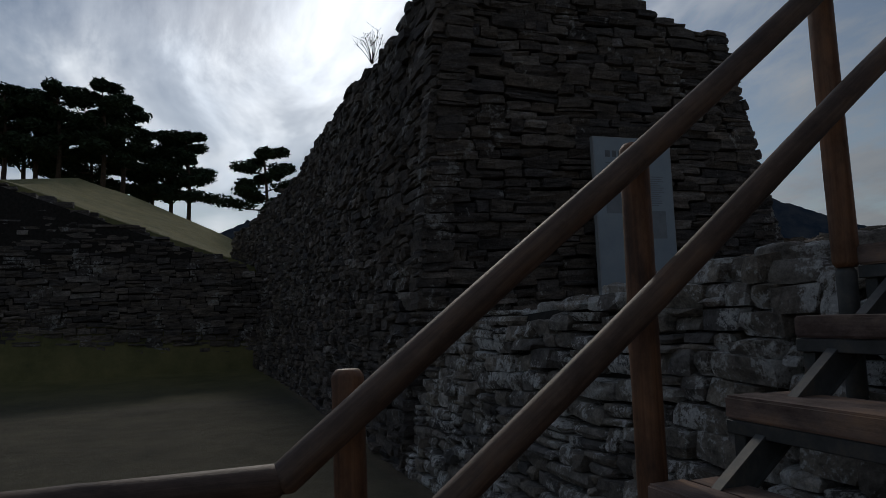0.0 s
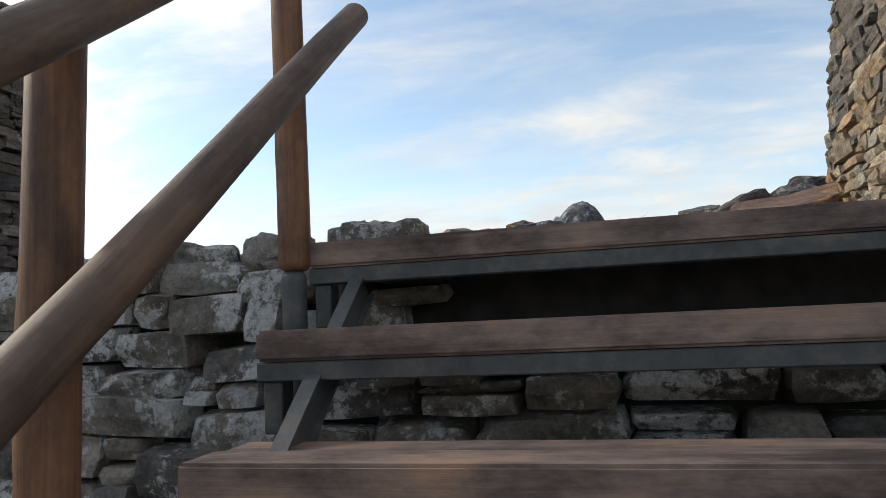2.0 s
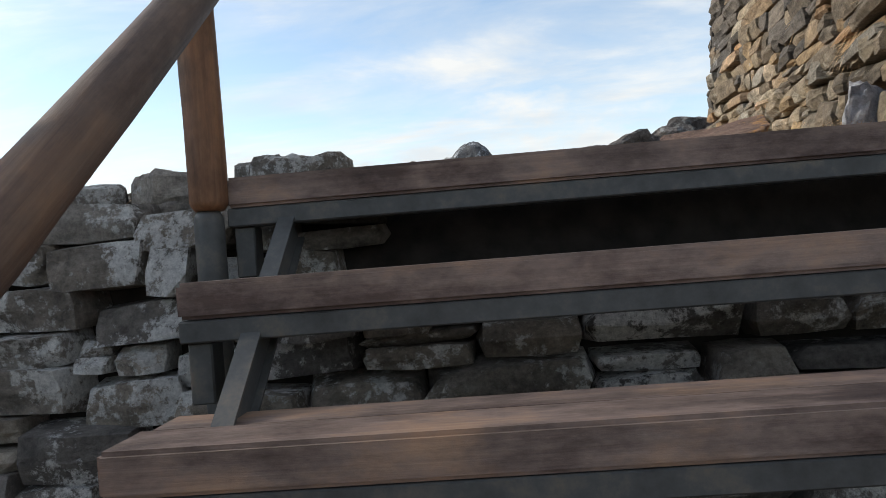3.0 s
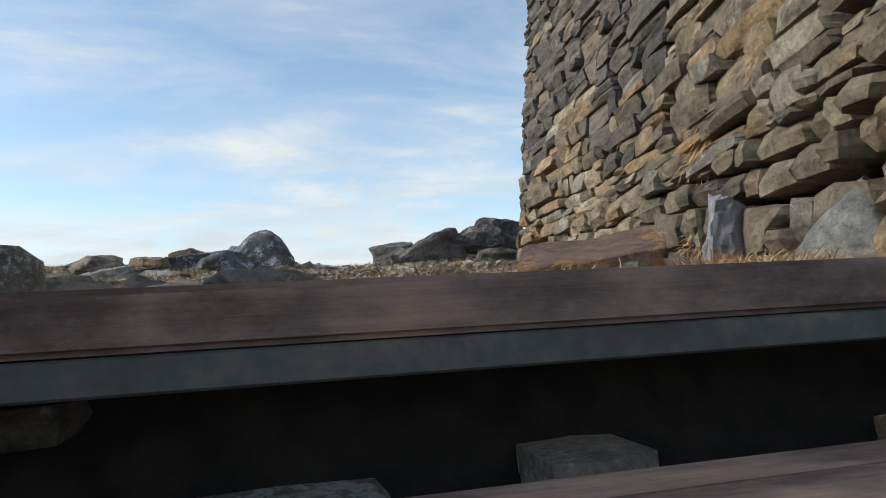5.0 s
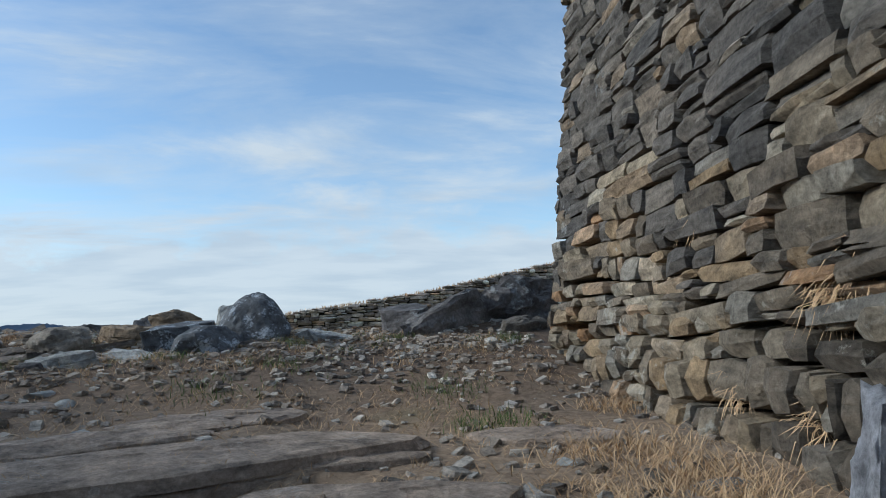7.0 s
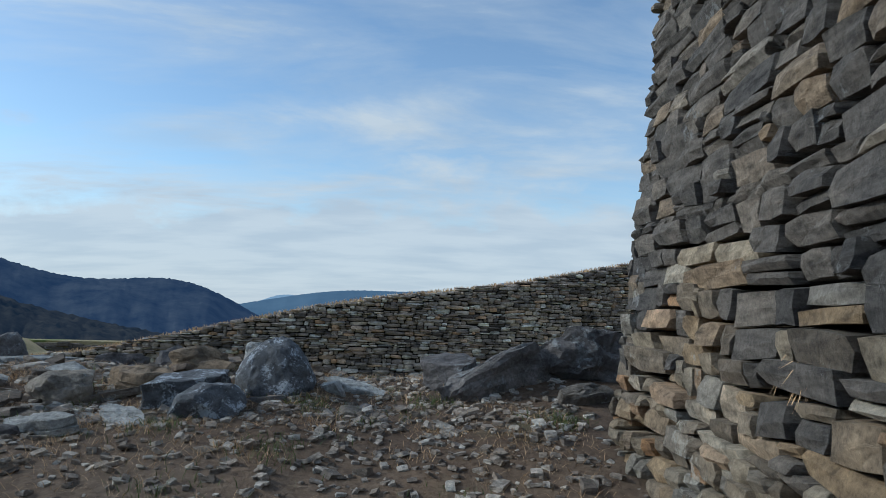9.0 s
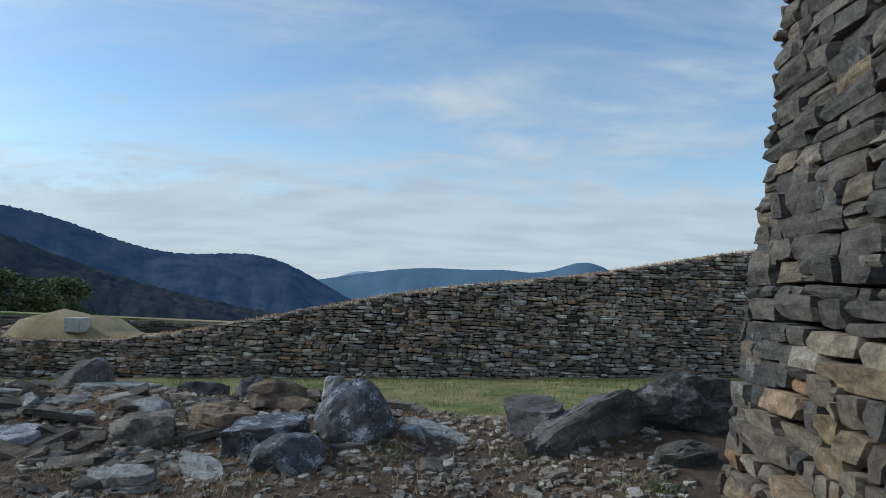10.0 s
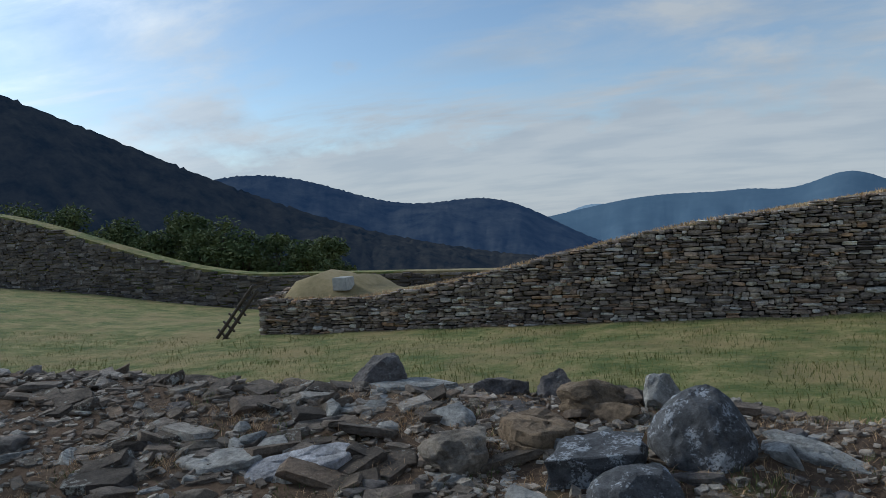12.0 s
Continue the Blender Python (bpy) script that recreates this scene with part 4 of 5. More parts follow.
rock("slab", "flat grey slab stacked at the terrace edge", (-1.63, 5.74), (0.66, 0.34, 0.08), 3, ROCK_PALE, 15)
rock("slab", "flat grey slab stacked at the terrace edge", (-1.6, 5.76, 0.055), (0.58, 0.3, 0.06), -4, SLATE, 16)
rock("block_stone", "blue grey lichened block beside the pale rock", (-0.18, 4.8), (0.4, 0.26, 0.2), 10, ROCK_SPOTTED, 17, lean=(10, 0), sink=0.06)
rock("slab", "grey slab sloping to the path", (0.78, 5.2), (0.46, 0.2, 0.08), -32, SLATE, 18, lean=(6, 10))
rock("block_stone", "large angular rust coloured block at the head of the stair", (1.26, 0.80), (0.33, 0.22, 0.13), -20, ROCK_RUST, 33, lean=(24, -2), sink=0.035)
rock("slab", "grey flat stone set in dry grass", (1.08, 1.3), (0.40, 0.3, 0.12), 14, ROCK_BROWN, 20, sink=0.05)
rock("slab", "bluish flat stone set in the path", (0.64, 1.52), (0.5, 0.3, 0.10), 8, SLATE, 21, lean=(5, 0), sink=0.05)
rock("slab", "pale grey stone beside the rust coloured block", (0.92, 0.86), (0.22, 0.14, 0.08), 5, ROCK_PALE, 22, sink=0.05)
rock("slab", "small bluish flat stone in dry grass", (0.28, 1.3), (0.2, 0.16, 0.07), 40, SLATE, 28, sink=0.03)
rock("slab", "flat brown grey stone set in dry grass", (0.66, 1.0), (0.3, 0.2, 0.08), -10, ROCK_BROWN, 29, sink=0.05)
rock("slab", "flat grey stone in dry straw", (-0.02, 0.86), (0.26, 0.2, 0.09), 20, SLATE, 51, lean=(6, 4), sink=0.03)
rock("slab", "flat brown stone in dry straw", (0.36, 0.8), (0.3, 0.18, 0.08), -12, ROCK_BROWN, 52, lean=(4, -4), sink=0.03)
rock("slab", "pale flat stone in dry straw", (0.78, 0.66), (0.28, 0.16, 0.07), 8, ROCK_PALE, 53, lean=(5, 0), sink=0.03)
rock("rock", "dark brown stone in dry straw", (0.2, 1.0), (0.2, 0.16, 0.13), 50, ROCK_DARK, 54, sink=0.03)
rock("rock", "dark brown stone in dry straw", (0.98, 1.12), (0.2, 0.16, 0.13), 10, ROCK_DARK, 55, sink=0.03)
rock("rock", "grey stone behind the top tread", (0.12, 0.62), (0.30, 0.22, 0.13), 5, ROCK, 23, sink=0.05)
rock("rock", "dark grey stone behind the top tread", (0.52, 0.56), (0.24, 0.18, 0.11), 35, ROCK_DARK, 24, sink=0.05)
rock("rock", "upright blue grey quartz veined rock against the wall", (1.94, 1.24), (0.26, 0.2, 0.42), 20, ROCK_BLUE, 28, lean=(0, 10), sink=0.06, cuts=6, rough=0.26, taper=-0.15)
rock("rock", "pale grey angular rock leaning against the wall foot", (1.98, 0.68), (0.26, 0.36, 0.42), 5, ROCK_PALE, 26, lean=(0, 6), sink=0.05, cuts=9, rough=0.12)
for k, (x, y, sx, sy, turn) in enumerate(((0.2, 2.2, 1.5, 0.5, 12), (-0.3, 1.75, 1.3, 0.5, 8), (0.85, 1.75, 0.9, 0.4, -8), (-0.9, 2.7, 1.4, 0.6, 15), (0.3, 2.9, 0.9, 0.35, 5), (1.35, 1.45, 0.6, 0.32, -14), (1.55, 2.4, 0.55, 0.3, -20), (-1.6, 2.1, 1.2, 0.6, 3), (-0.4, 1.3, 0.8, 0.3, 10), (-0.1, 2.55, 0.9, 0.3, 14), (0.75, 2.25, 0.6, 0.22, 4), (-1.3, 1.6, 0.9, 0.35, 12), (-0.8, 3.3, 0.9, 0.35, 6))):
    rock("rock_ledge", "flat grey rock ledge showing through the earth", (x, y), (sx, sy, 0.10), turn, ROCK_BROWN, 60 + k, lean=(4, 0), cuts=12, sink=0.066, group="rock ledges in the path")
rng = random.Random(77)
for k in range(520):
    x, y = rng.uniform(-3.2, 0.9), rng.uniform(4.0, 6.0)
    if k > 300:
        x, y = rng.uniform(-5.0, -0.6), rng.uniform(2.6, 6.1)
    if x > -0.4 and y < 4.4:
        continue
    s = 0.04 + 0.15 * rng.random() ** 2.2
    flat_one = rng.random() < 0.68
    kind = rng.choice((ROCK, ROCK_BROWN, SLATE, ROCK_PALE, ROCK_DARK, ROCK_TAN, ROCK))
    rock("slab" if flat_one else "rubble_stone", "flat broken grey slab in the rubble" if flat_one else "broken grey brown rubble stone", (x, y), (s * rng.uniform(1.1, 2.0), s, s * (0.3 if flat_one else 0.75)), rng.uniform(0, 360), kind, 200 + k, lean=(rng.gauss(0, 10), rng.gauss(0, 10)), cuts=12, detail=2, sink=0.02 + 0.12 * s, group="rubble on the terrace")
for k in range(22):
    x, y = rng.uniform(-1.2, 1.8), rng.uniform(0.6, 4.0)
    s = 0.03 + 0.07 * rng.random()
    rock("rubble_stone", "small broken stone on the path", (x, y), (s * 1.6, s, s * 0.6), rng.uniform(0, 360), rng.choice((ROCK, SLATE, ROCK_TAN)), 700 + k, detail=2, sink=0.012, group="small stones on the path")
rock("cap_stone", "flat lichened cap stone on the terrace wall", (0.03, 0.47, 0.015), (0.34, 0.26, 0.15), 4, STONE_LOW, 90, cuts=14, sink=0.05, group="cap stones")
rock("cap_stone", "rounded lichened cap stone on the terrace wall", (-0.31, 0.46, 0.01), (0.28, 0.26, 0.16), -8, STONE_LOW, 91, cuts=10, sink=0.08, group="cap stones")
for k in range(9):
    rock("cap_stone", "flat lichened cap stone on the terrace wall", (-0.64 - 0.43 * k, 0.43, 0.0), (0.46, 0.28, 0.16), rng.uniform(-8, 8), STONE_LOW, 92 + k, cuts=13, sink=0.07, group="cap stones")

# ---- small things out on the field ----


def old_ladder():
    thing = new("leaning_log_ladder")
    thing.matrix_world = along((-16.85, 23.2, field_z(-16.85, 23.2) - 0.05), (-15.15, 23.3, -0.3))
    tagged(thing, "dark notched log ladder leaning on the wall end", "ladder")
    for x in (-0.13, 0.13):
        rail_part = part("side_rail", log_bm(2.6, 0.07, 0.06, 31, sides=10, rings=6), OLD_TIMBER, thing, smooth=True)
        rail_part.location = (0, x, 0)
    for k in range(6):
        rung = part("rung", log_bm(0.62, 0.045, 0.045, 40 + k, sides=8, rings=2), OLD_TIMBER, thing, smooth=True)
        rung.matrix_basis = pose(0, 0.31, 0.3 + 0.4 * k, 90, 0, 0)


old_ladder()
stone_box = part("stone_box", box_bm(-0.3, 0.3, -0.35, 0.35, 0, 0.5, 0.03), WHITE_STONE)
stone_box.location = (-12.5, 25.2, ground_z(-12.5, 25.2) - 0.12)
tagged(stone_box, "white cut stone block on the grassy wall top", "stone block")


# ---- trees ----


def clump_mesh(name, rng, puffs, leaf, per, mat):
    """Many small leaf blades gathered in puffs: (centre, radii)."""
    verts, faces = [], []
    for (cx, cy, cz), (rx, ry, rz) in puffs:
        for _ in range(per):
            d = Vector((rng.gauss(0, 1), rng.gauss(0, 1), rng.gauss(0, 1)))
            d = d.normalized() * rng.random() ** 0.45
            c = Vector((cx + d.x * rx, cy + d.y * ry, cz + d.z * rz))
            a = Vector((rng.gauss(0, 1), rng.gauss(0, 1), rng.gauss(0, 0.6))).normalized() * leaf * rng.uniform(0.6, 1.4)
            b = Vector((rng.gauss(0, 1), rng.gauss(0, 1), rng.gauss(0, 0.6))).normalized() * leaf * rng.uniform(0.4, 0.9)
            n = len(verts)
            verts += [c - a, c + b, c + a, c - b * 0.6]
            faces.append((n, n + 1, n + 2, n + 3))
    return mesh_from(name, verts, faces, mat)


def limb_bm(bm, a, b, r0, r1, sides=7, bend=0.0, steps=4):
    a, b = Vector(a), Vector(b)
    d = (b - a).normalized()
    s = d.orthogonal().normalized()
    q = d.cross(s)
    rings = []
    for k in range(steps + 1):
        f = k / steps
        c = a.lerp(b, f) + s * bend * math.sin(f * math.pi)
        r = r0 + (r1 - r0) * f
        rings.append([bm.verts.new(c + (s * math.cos(t) + q * math.sin(t)) * r) for t in (2 * math.pi * i / sides for i in range(sides))])
    for lo, hi in zip(rings, rings[1:]):
        for i in range(sides):
            bm.faces.new((lo[i], lo[(i + 1) % sides], hi[(i + 1) % sides], hi[i]))


def pine(at, tall, seed, lean=0.0):
    rng = random.Random(seed)
    thing = new("pine_tree")
    thing.location = (at[0], at[1], ground_z(*at) - 0.1)
    tagged(thing, "dark pine with flat layered crown on the grassy hill", "tree", "pines on the hill")
    bm = bmesh.new()
    tip = Vector((lean * tall, 0.1 * lean * tall, tall * 0.94))
    limb_bm(bm, (0, 0, 0), tip, 0.16, 0.04, 8, 0.25, 8)
    trunk = part("trunk", bm, BARK, thing)
    puffs = []
    for k in range(15):
        f = 0.40 + 0.58 * k / 14
        root = tip * f
        ang = k * 2.4 + rng.uniform(-0.4, 0.4)
        reach = tall * (0.34 - 0.24 * (f - 0.3)) * rng.uniform(0.6, 1.1)
        end = root + Vector((math.cos(ang) * reach, math.sin(ang) * reach, reach * rng.uniform(0.0, 0.25)))
        bm = bmesh.new()
        limb_bm(bm, root, end, 0.05, 0.015, 5, 0.1, 3)
        part("limb", bm, BARK, thing)
        for g in (0.55, 0.8, 1.0):
            c = root.lerp(end, g)
            puffs.append(((c.x, c.y, c.z + 0.12), (reach * 0.42, reach * 0.42, 0.3)))
    puffs.append(((tip.x, tip.y, tip.z), (0.5, 0.5, 0.35)))
    crown = new("crown", clump_mesh("crown", rng, puffs, 0.13, 230, NEEDLES))
    crown.parent = thing


rng = random.Random(4)
for k in range(12):
    az = radians(-166 - k * 1.15 + rng.uniform(-0.3, 0.3))
    far = rng.uniform(40, 50)
    pine((0.5 + far * math.cos(az), -2 + far * math.sin(az)), rng.uniform(6.0, 7.6), 300 + k, rng.uniform(-0.05, 0.1))
pine((-38.5, 1.3), 6.6, 330, 0.05)


def bushy_tree(at, foot, tall, wide, seed):
    rng = random.Random(seed)
    thing = new("bushy_tree")
    thing.location = (at[0], at[1], foot)
    tagged(thing, "dark green bushy tree in the valley behind the rampart", "tree", "trees behind the rampart")
    bm = bmesh.new()
    limb_bm(bm, (0, 0, 0), (0, 0, tall * 0.7), 0.2, 0.05, 7, 0.1)
    puffs = []
    wide *= 1.3
    for k in range(18):
        ang, f = k * 2.4, rng.uniform(0.3, 0.93)
        end = Vector((math.cos(ang) * wide * (1.1 - f) * 0.8, math.sin(ang) * wide * (1.1 - f) * 0.8, tall * f))
        limb_bm(bm, (0, 0, tall * f * 0.6), end, 0.07, 0.02, 5)
        puffs.append((tuple(end), (wide * 0.36, wide * 0.36, tall * 0.12)))
    part("trunk", bm, BARK, thing)
    crown = new("crown", clump_mesh("crown", rng, puffs, 0.2, 220, BUSH))
    crown.parent = thing


for k, (az, el, far, wide) in enumerate(((142, 2.6, 62, 3.4), (139, 1.6, 58, 3.2), (136.5, 1.0, 60, 3.0), (134, 1.7, 66, 3.2), (131.8, 1.8, 56, 2.8), (129.8, 0.3, 58, 2.6), (127.4, -0.2, 60, 2.8), (125.2, -0.6, 58, 2.4), (123.3, -0.5, 64, 2.6), (145, 2.8, 60, 3.4), (133.2, 0.4, 52, 2.6), (137.8, 0.2, 52, 2.8))):
    a = radians(az - 3.4)
    far = max(far, 48 / math.sin(a))
    top = 1.7 + far * math.tan(radians(el))
    bushy_tree((0.5 + far * math.cos(a), 1.5 + far * math.sin(a)), -5.0, top + 5.0, wide, 400 + k)

# ---- mountains ----


def mountain(name, label, far, crest, az0, az1, mat, rough, seed, steps=360, rows=26):
    """A wooded ridge at a distance. crest(az): the skyline's rise in degrees."""
    verts, faces = [], []
    for j in range(rows):
        f = j / (rows - 1)
        for i in range(steps):
            az = az0 + (az1 - az0) * i / (steps - 1)
            d = far * (1 - 0.38 * f)
            top = 1.7 + far * math.tan(radians(crest(az)))
            fold = noise.noise(Vector((az * 0.22, f * 1.6, seed))) * 0.07 + noise.noise(Vector((az * 0.6, f * 3.5, seed + 5))) * 0.03
            z = top * (1 - f) ** 1.15 + (-0.075 * far) * f + far * fold * f * (1 - f)
            z += far * rough * (noise.noise(Vector((az * 4.1, f * 30, seed))) + 0.7 * noise.noise(Vector((az * 11, f * 80, seed))))
            a = radians(az - 3.3)
            verts.append((0.5 + d * math.cos(a), 1.5 + d * math.sin(a), z))
    for j in range(rows - 1):
        for i in range(steps - 1):
            n = j * steps + i
            faces.append((n, n + 1, n + steps + 1, n + steps))
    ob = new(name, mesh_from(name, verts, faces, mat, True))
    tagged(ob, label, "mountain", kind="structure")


def bell(a, centre, wide, tall):
    return tall * math.exp(-(((a - centre) / wide) ** 2))


# Farther ridges get paler colours and more glow to stand for haze.
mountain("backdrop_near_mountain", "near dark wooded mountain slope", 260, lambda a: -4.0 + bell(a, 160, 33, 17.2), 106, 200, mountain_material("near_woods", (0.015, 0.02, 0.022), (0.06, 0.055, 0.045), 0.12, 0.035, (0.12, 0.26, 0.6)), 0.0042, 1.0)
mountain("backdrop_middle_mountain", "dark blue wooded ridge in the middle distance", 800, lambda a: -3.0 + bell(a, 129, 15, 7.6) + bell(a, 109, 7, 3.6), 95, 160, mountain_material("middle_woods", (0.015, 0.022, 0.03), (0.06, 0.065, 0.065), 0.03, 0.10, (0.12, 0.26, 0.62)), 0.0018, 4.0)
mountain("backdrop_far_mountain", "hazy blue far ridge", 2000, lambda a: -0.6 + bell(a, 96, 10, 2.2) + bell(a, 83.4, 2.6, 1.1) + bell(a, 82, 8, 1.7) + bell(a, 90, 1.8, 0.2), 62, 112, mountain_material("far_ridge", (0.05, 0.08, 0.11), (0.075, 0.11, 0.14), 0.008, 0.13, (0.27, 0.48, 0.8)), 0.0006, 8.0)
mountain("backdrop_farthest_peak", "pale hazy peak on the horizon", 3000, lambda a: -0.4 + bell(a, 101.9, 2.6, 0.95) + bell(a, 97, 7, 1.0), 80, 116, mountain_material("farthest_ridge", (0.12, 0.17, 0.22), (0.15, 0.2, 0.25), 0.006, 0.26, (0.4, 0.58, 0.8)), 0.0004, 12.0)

# ---- grass, straw and pebbles ----


def blades(name, label, spots, mat, category):
    """Thin bent blades: spots of x, y, z, height, width, lean."""
    verts, faces = [], []
    brng = random.Random(len(spots))
    for x, y, z, h, w, lean in spots:
        a, b = brng.uniform(0, 6.28), brng.uniform(0, 6.28)
        sx, sy = math.cos(a) * w, math.sin(a) * w
        lx, ly = math.cos(b) * lean, math.sin(b) * lean
        n = len(verts)
        verts += [(x - sx, y - sy, z), (x + sx, y + sy, z), (x + sx * 0.7 + lx * 0.4, y + sy * 0.7 + ly * 0.4, z + h * 0.65), (x - sx * 0.7 + lx * 0.4, y - sy * 0.7 + ly * 0.4, z + h * 0.65), (x + lx, y + ly, z + h)]
        faces += [(n, n + 1, n + 2, n + 3), (n + 3, n + 2, n + 4)]
    ob = new(name, mesh_from(name, verts, faces, mat))
    return tagged(ob, label, category, kind="stuff")


def tuft_spots(rng, x, y, spread, count, tall, lean, width=0.0016):
    out = []
    for _ in range(count):
        px, py = x + 0.05 * y + rng.gauss(0, spread), y + rng.gauss(0, spread)
        out.append((px, py, ground_z(px, py) - 0.01, rng.uniform(0.4, 1) * tall, width, rng.uniform(0.2, 1) * lean))
    return out


rng = random.Random(9)
spots = []
for x, y, s, c in ((0.9, 0.85, 0.10, 160), (1.65, 0.85, 0.12, 260), (1.75, 1.15, 0.10, 200), (0.55, 0.75, 0.12, 120), (1.2, 1.15, 0.12, 120), (0.3, 0.85, 0.15, 120), (1.8, 1.7, 0.1, 120), (1.7, 2.1, 0.12, 100), (-0.2, 0.7, 0.15, 120), (2.05, 2.9, 0.08, 60), (1.7, 0.6, 0.08, 160), (0.8, 0.55, 0.12, 100), (0.75, 1.2, 0.12, 170), (1.0, 0.98, 0.1, 220), (1.45, 1.1, 0.14, 240), (0.15, 1.1, 0.16, 150), (0.35, 0.95, 0.12, 140), (1.6, 1.45, 0.12, 140), (1.95, 0.6, 0.08, 160), (1.55, 0.62, 0.07, 160)):
    spots += tuft_spots(rng, x, y, s, c * 4, 0.05 if x < 1.55 else 0.085, 0.15, 0.0019)
for _ in range(60):
    spots += tuft_spots(rng, rng.uniform(-0.6, 1.9), 0.5 + 1.5 * rng.random() ** 1.4, 0.06, 70, 0.05, 0.12, 0.0018)
for _ in range(24000):
    x, y = rng.uniform(-3.0, 2.3), rng.uniform(0.5, 5.8)
    if noise.noise(Vector((x * 0.9, y * 0.9, 2))) > -0.18:
        spots.append((x, y, ground_z(x, y) - 0.005, rng.uniform(0.01, 0.05), 0.0015, rng.uniform(0.03, 0.1)))
for _ in range(70):
    spots += tuft_spots(rng, rng.uniform(-3, 2.0), rng.uniform(3.8, 6.2), 0.06, 40, 0.07, 0.08, 0.002)
blades("dry_grass", "dry straw coloured grass lying over the terrace", spots, STRAW, "grass")
spots = []
for x, y, s, c in ((1.97, 4.42, 0.07, 240), (1.45, 2.75, 0.10, 260), (0.55, 4.75, 0.10, 160), (1.25, 4.85, 0.10, 120), (-0.15, 4.25, 0.1, 140), (1.35, 3.4, 0.12, 160), (-1.0, 4.3, 0.12, 140), (0.2, 3.4, 0.15, 140), (0.5, 3.95, 0.12, 120), (0.92, 0.86, 0.03, 60), (-1.9, 4.9, 0.15, 150)):
    spots += tuft_spots(rng, x, y, s, c, 0.07, 0.05, 0.002)
for _ in range(45):
    spots += tuft_spots(rng, rng.uniform(-3, 1.8), rng.uniform(4.0, 6.4), 0.06, 30, 0.06, 0.05, 0.002)
blades("green_grass", "small green grass tufts in the earth", spots, GREEN_GRASS, "grass")
spots = []
for _ in range(42000):
    y = 6.6 + 17.2 * rng.random() ** 1.15
    x = rng.uniform(-2.2, 1.5) * (y - 1) * 0.62 + rng.uniform(-1, 1)
    if x > 15 or x < -28:
        continue
    tall = 0.05 + 0.13 * max(0.0, noise.noise(Vector((x * 0.6, y * 0.9, 5))) + 0.25)
    spots.append((x, y, ground_z(x, y) - 0.01, tall * rng.uniform(0.5, 1.3), 0.007, rng.uniform(0.02, 0.08)))
blades("field_grass", "short green and straw coloured grass of the field", spots, FIELD_GRASS, "grass")
spots = []
for _ in range(5200):
    x = rng.uniform(-15, 16)
    spots.append((x, 24.05 + rng.random() ** 2 * 2.2, far_top(x) - 0.06 + rng.uniform(0, 0.05), rng.uniform(0.04, 0.15), 0.012, rng.uniform(0.02, 0.1)))
blades("dry_grass", "dry grass along the top of the long wall", spots, STRAW, "grass")

verts, faces = [], []
for _ in range(15000):
    x, y = rng.uniform(-4.6, 2.4), rng.uniform(0.55, 6.2)
    if rng.random() > 0.22 + 0.75 * smooth(2.8, 4.8, y) * (0.4 + 0.6 * smooth(-0.3, 0.3, noise.noise(Vector((x, y, 9))))):
        continue
    s = rng.uniform(0.008, 0.036) * (1.5 if rng.random() < 0.1 else 1)
    m = pose(x, y, ground_z(x, y) + s * 0.1, rng.gauss(0, 14), rng.gauss(0, 14), rng.uniform(0, 360)) @ Matrix.Diagonal((s * rng.uniform(1.2, 2.2), s * 1.2, s * rng.uniform(0.4, 0.9), 1))
    shape = STONES[rng.randrange(len(STONES))]
    n = len(verts)
    verts += [m @ Vector(v) for v in shape[0]]
    faces += [[n + i for i in f] for f in shape[1]]
chips = new("stone_chips", mesh_from("stone_chips", verts, faces, PEBBLE))
tagged(chips, "small broken stone chips strewn over the earth", "gravel", kind="stuff")

verts, faces = [], []
for _ in range(2600):
    x, y = rng.uniform(-5.2, 2.2), 3.7 + 2.6 * rng.random() ** 0.8
    bed = noise.noise(Vector((x * 1.1, y * 1.4, 4))) + 0.35 * smooth(4.2, 5.6, y) - 0.5 * smooth(0.4, 1.2, x) - 0.25 * smooth(4.4, 3.7, y)
    if bed < 0.12 or rng.random() < 0.5:
        continue
    s = 0.035 + 0.12 * rng.random() ** 2.4
    m = pose(x, y, ground_z(x, y) + s * 0.07, rng.gauss(6, 11), rng.gauss(0, 11), rng.gauss(10, 40)) @ Matrix.Diagonal((s * rng.uniform(1.4, 2.6), s * rng.uniform(0.8, 1.3), s * rng.uniform(0.22, 0.5), 1))
    shape = MID_STONES[rng.randrange(len(MID_STONES))]
    n = len(verts)
    verts += [m @ Vector(v) for v in shape[0]]
    faces += [[n + i for i in f] for f in shape[1]]
tagged(new("rubble", mesh_from("rubble", verts, faces, RUBBLE)), "flat broken slabs lying thick at the terrace edge", "rubble", kind="stuff")


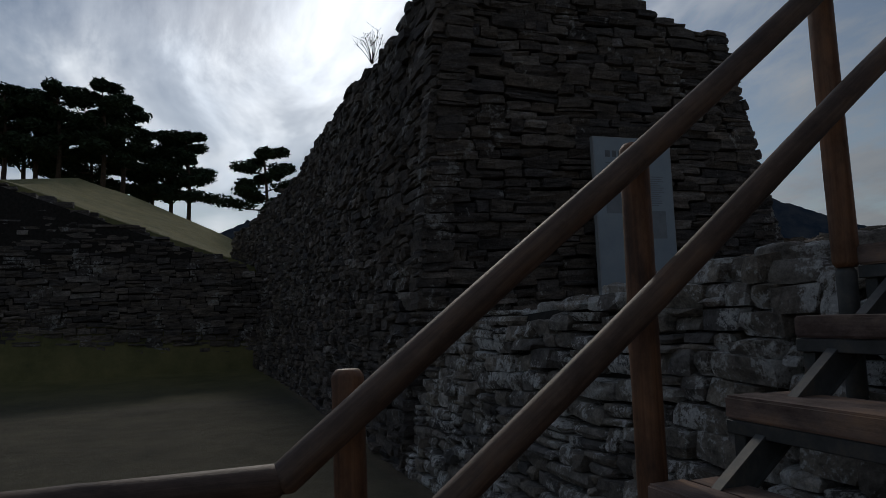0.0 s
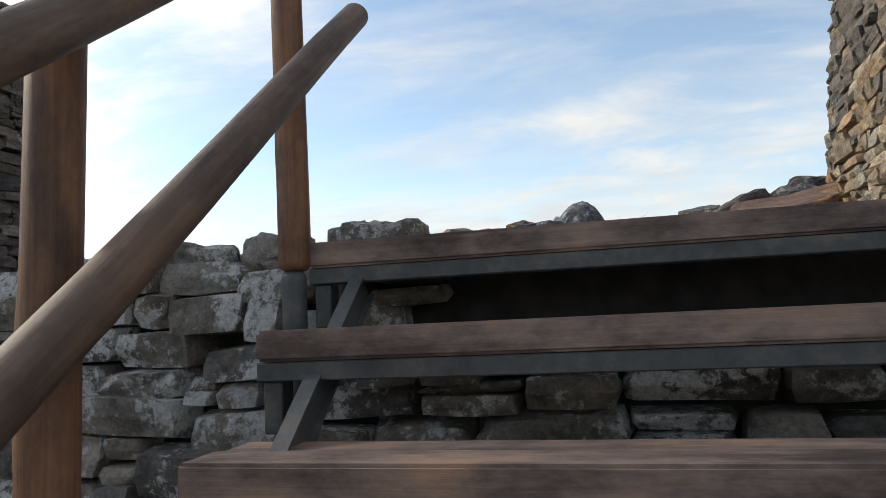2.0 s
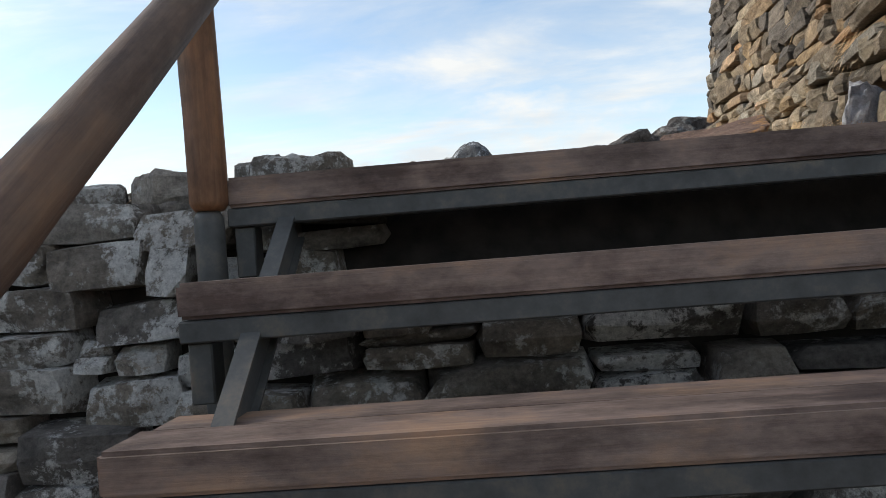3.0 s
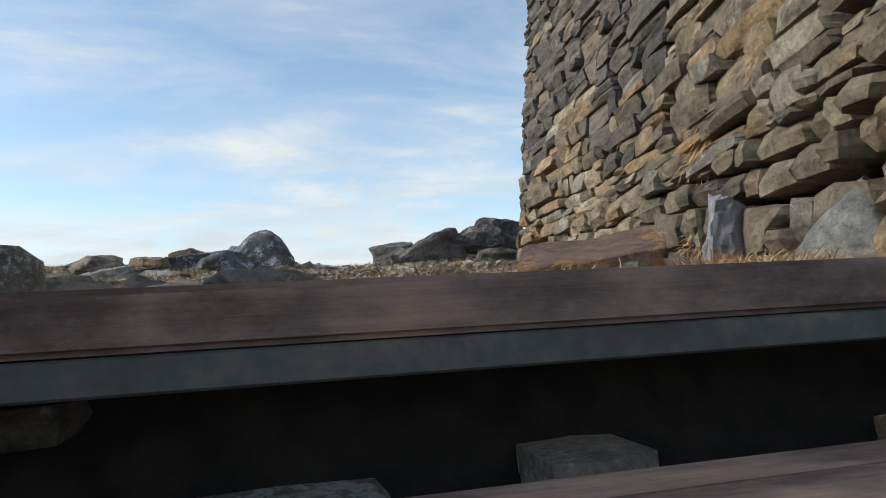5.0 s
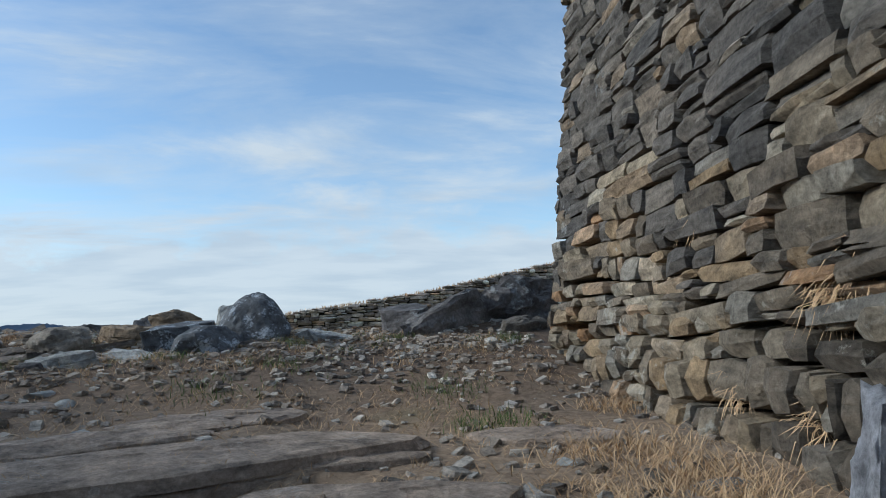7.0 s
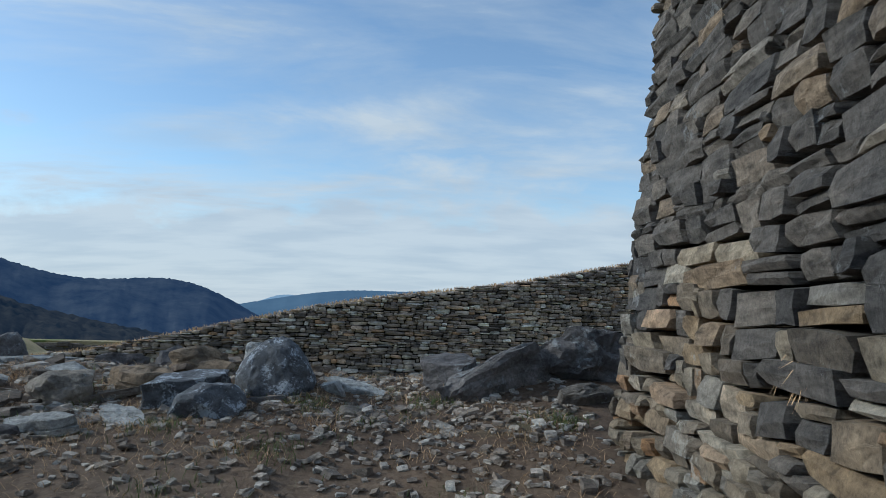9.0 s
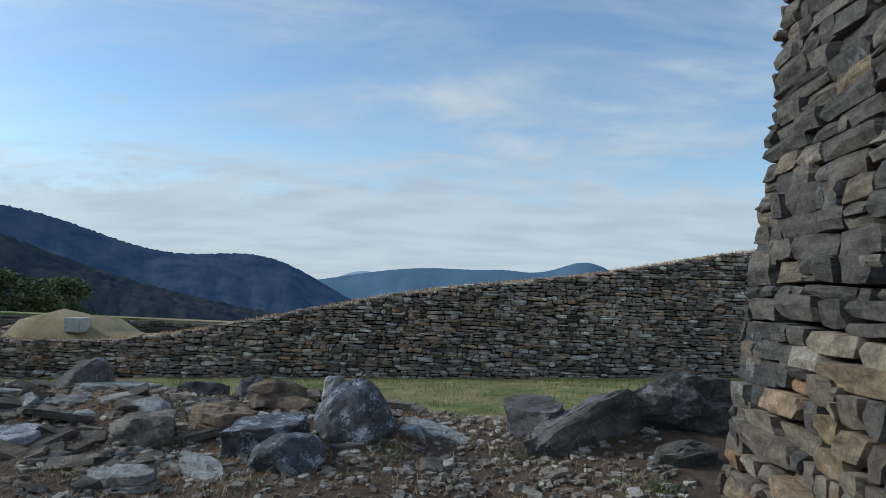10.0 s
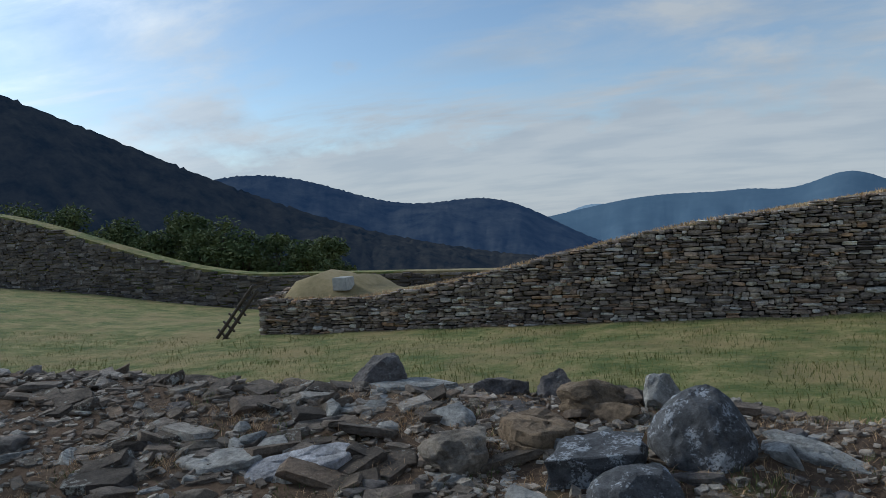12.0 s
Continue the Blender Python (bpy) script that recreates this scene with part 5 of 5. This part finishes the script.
def wall_tuft(x, y, z, seed, count=70, long=0.13):
    """Dry stems that hang out of a joint of the wall."""
    r = random.Random(seed)
    verts, faces = [], []
    for _ in range(count):
        a = Vector((-r.uniform(0.3, 1.0), r.gauss(0, 0.6), r.gauss(0.1, 0.7))).normalized()
        p, l = Vector((0.06, r.gauss(0, 0.04), r.gauss(0, 0.02))), long * r.uniform(0.4, 1)
        mid, end = p + a * l * 0.6, p + a * l + Vector((0, 0, -l * r.uniform(0.2, 0.7)))
        s = Vector((0, 0.0016, 0.0008))
        n = len(verts)
        verts += [p - s, p + s, mid + s, mid - s, end]
        faces += [(n, n + 1, n + 2, n + 3), (n + 3, n + 2, n + 4)]
    ob = new("dry_wall_plant", mesh_from("dry_wall_plant", verts, faces, STRAW))
    ob.location = (x, y, z)
    tagged(ob, "tuft of dry straw growing from a wall joint", "plant", "dry tufts in the wall")


for k, (u, z, c) in enumerate(((1.35, 0.55, 110), (0.9, 0.75, 90), (1.2, 0.62, 70), (1.9, 0.25, 60), (0.6, 1.0, 50), (2.2, 0.9, 30), (1.45, 0.2, 60))):
    px, py, nx, ny = block_line(u)
    wall_tuft(px - 0.02 + 0.10 * z, py, z, 500 + k, c)


def wall_shrub(x, y, z):
    """A thin bare shrub growing on the edge of the tower."""
    r = random.Random(8)
    bm = bmesh.new()
    for _ in range(16):
        a, l = r.uniform(0, 6.28), r.uniform(0.2, 0.42)
        top = Vector((math.cos(a) * 0.28 * r.random(), math.sin(a) * 0.28 * r.random(), l))
        limb_bm(bm, (0, 0, -0.1), top, 0.008, 0.003, 4, 0.02, 3)
        for _ in range(3):
            p = top * r.uniform(0.55, 1.0)
            limb_bm(bm, p, p + Vector((r.gauss(0, 0.08), r.gauss(0, 0.08), r.uniform(0.04, 0.14))), 0.004, 0.002, 3, 0.0, 1)
    thing = new("wall_shrub")
    thing.location = (x, y, z)
    tagged(thing, "thin bare shrub growing on the tower top", "shrub")
    part("stems", bm, OLD_TIMBER, thing)
    leaves = new("leaves", clump_mesh("leaves", r, [((0, 0, 0.3), (0.2, 0.2, 0.14))], 0.014, 110, BUSH))
    leaves.parent = thing


wall_shrub(-8.9, 0.6, 3.98)
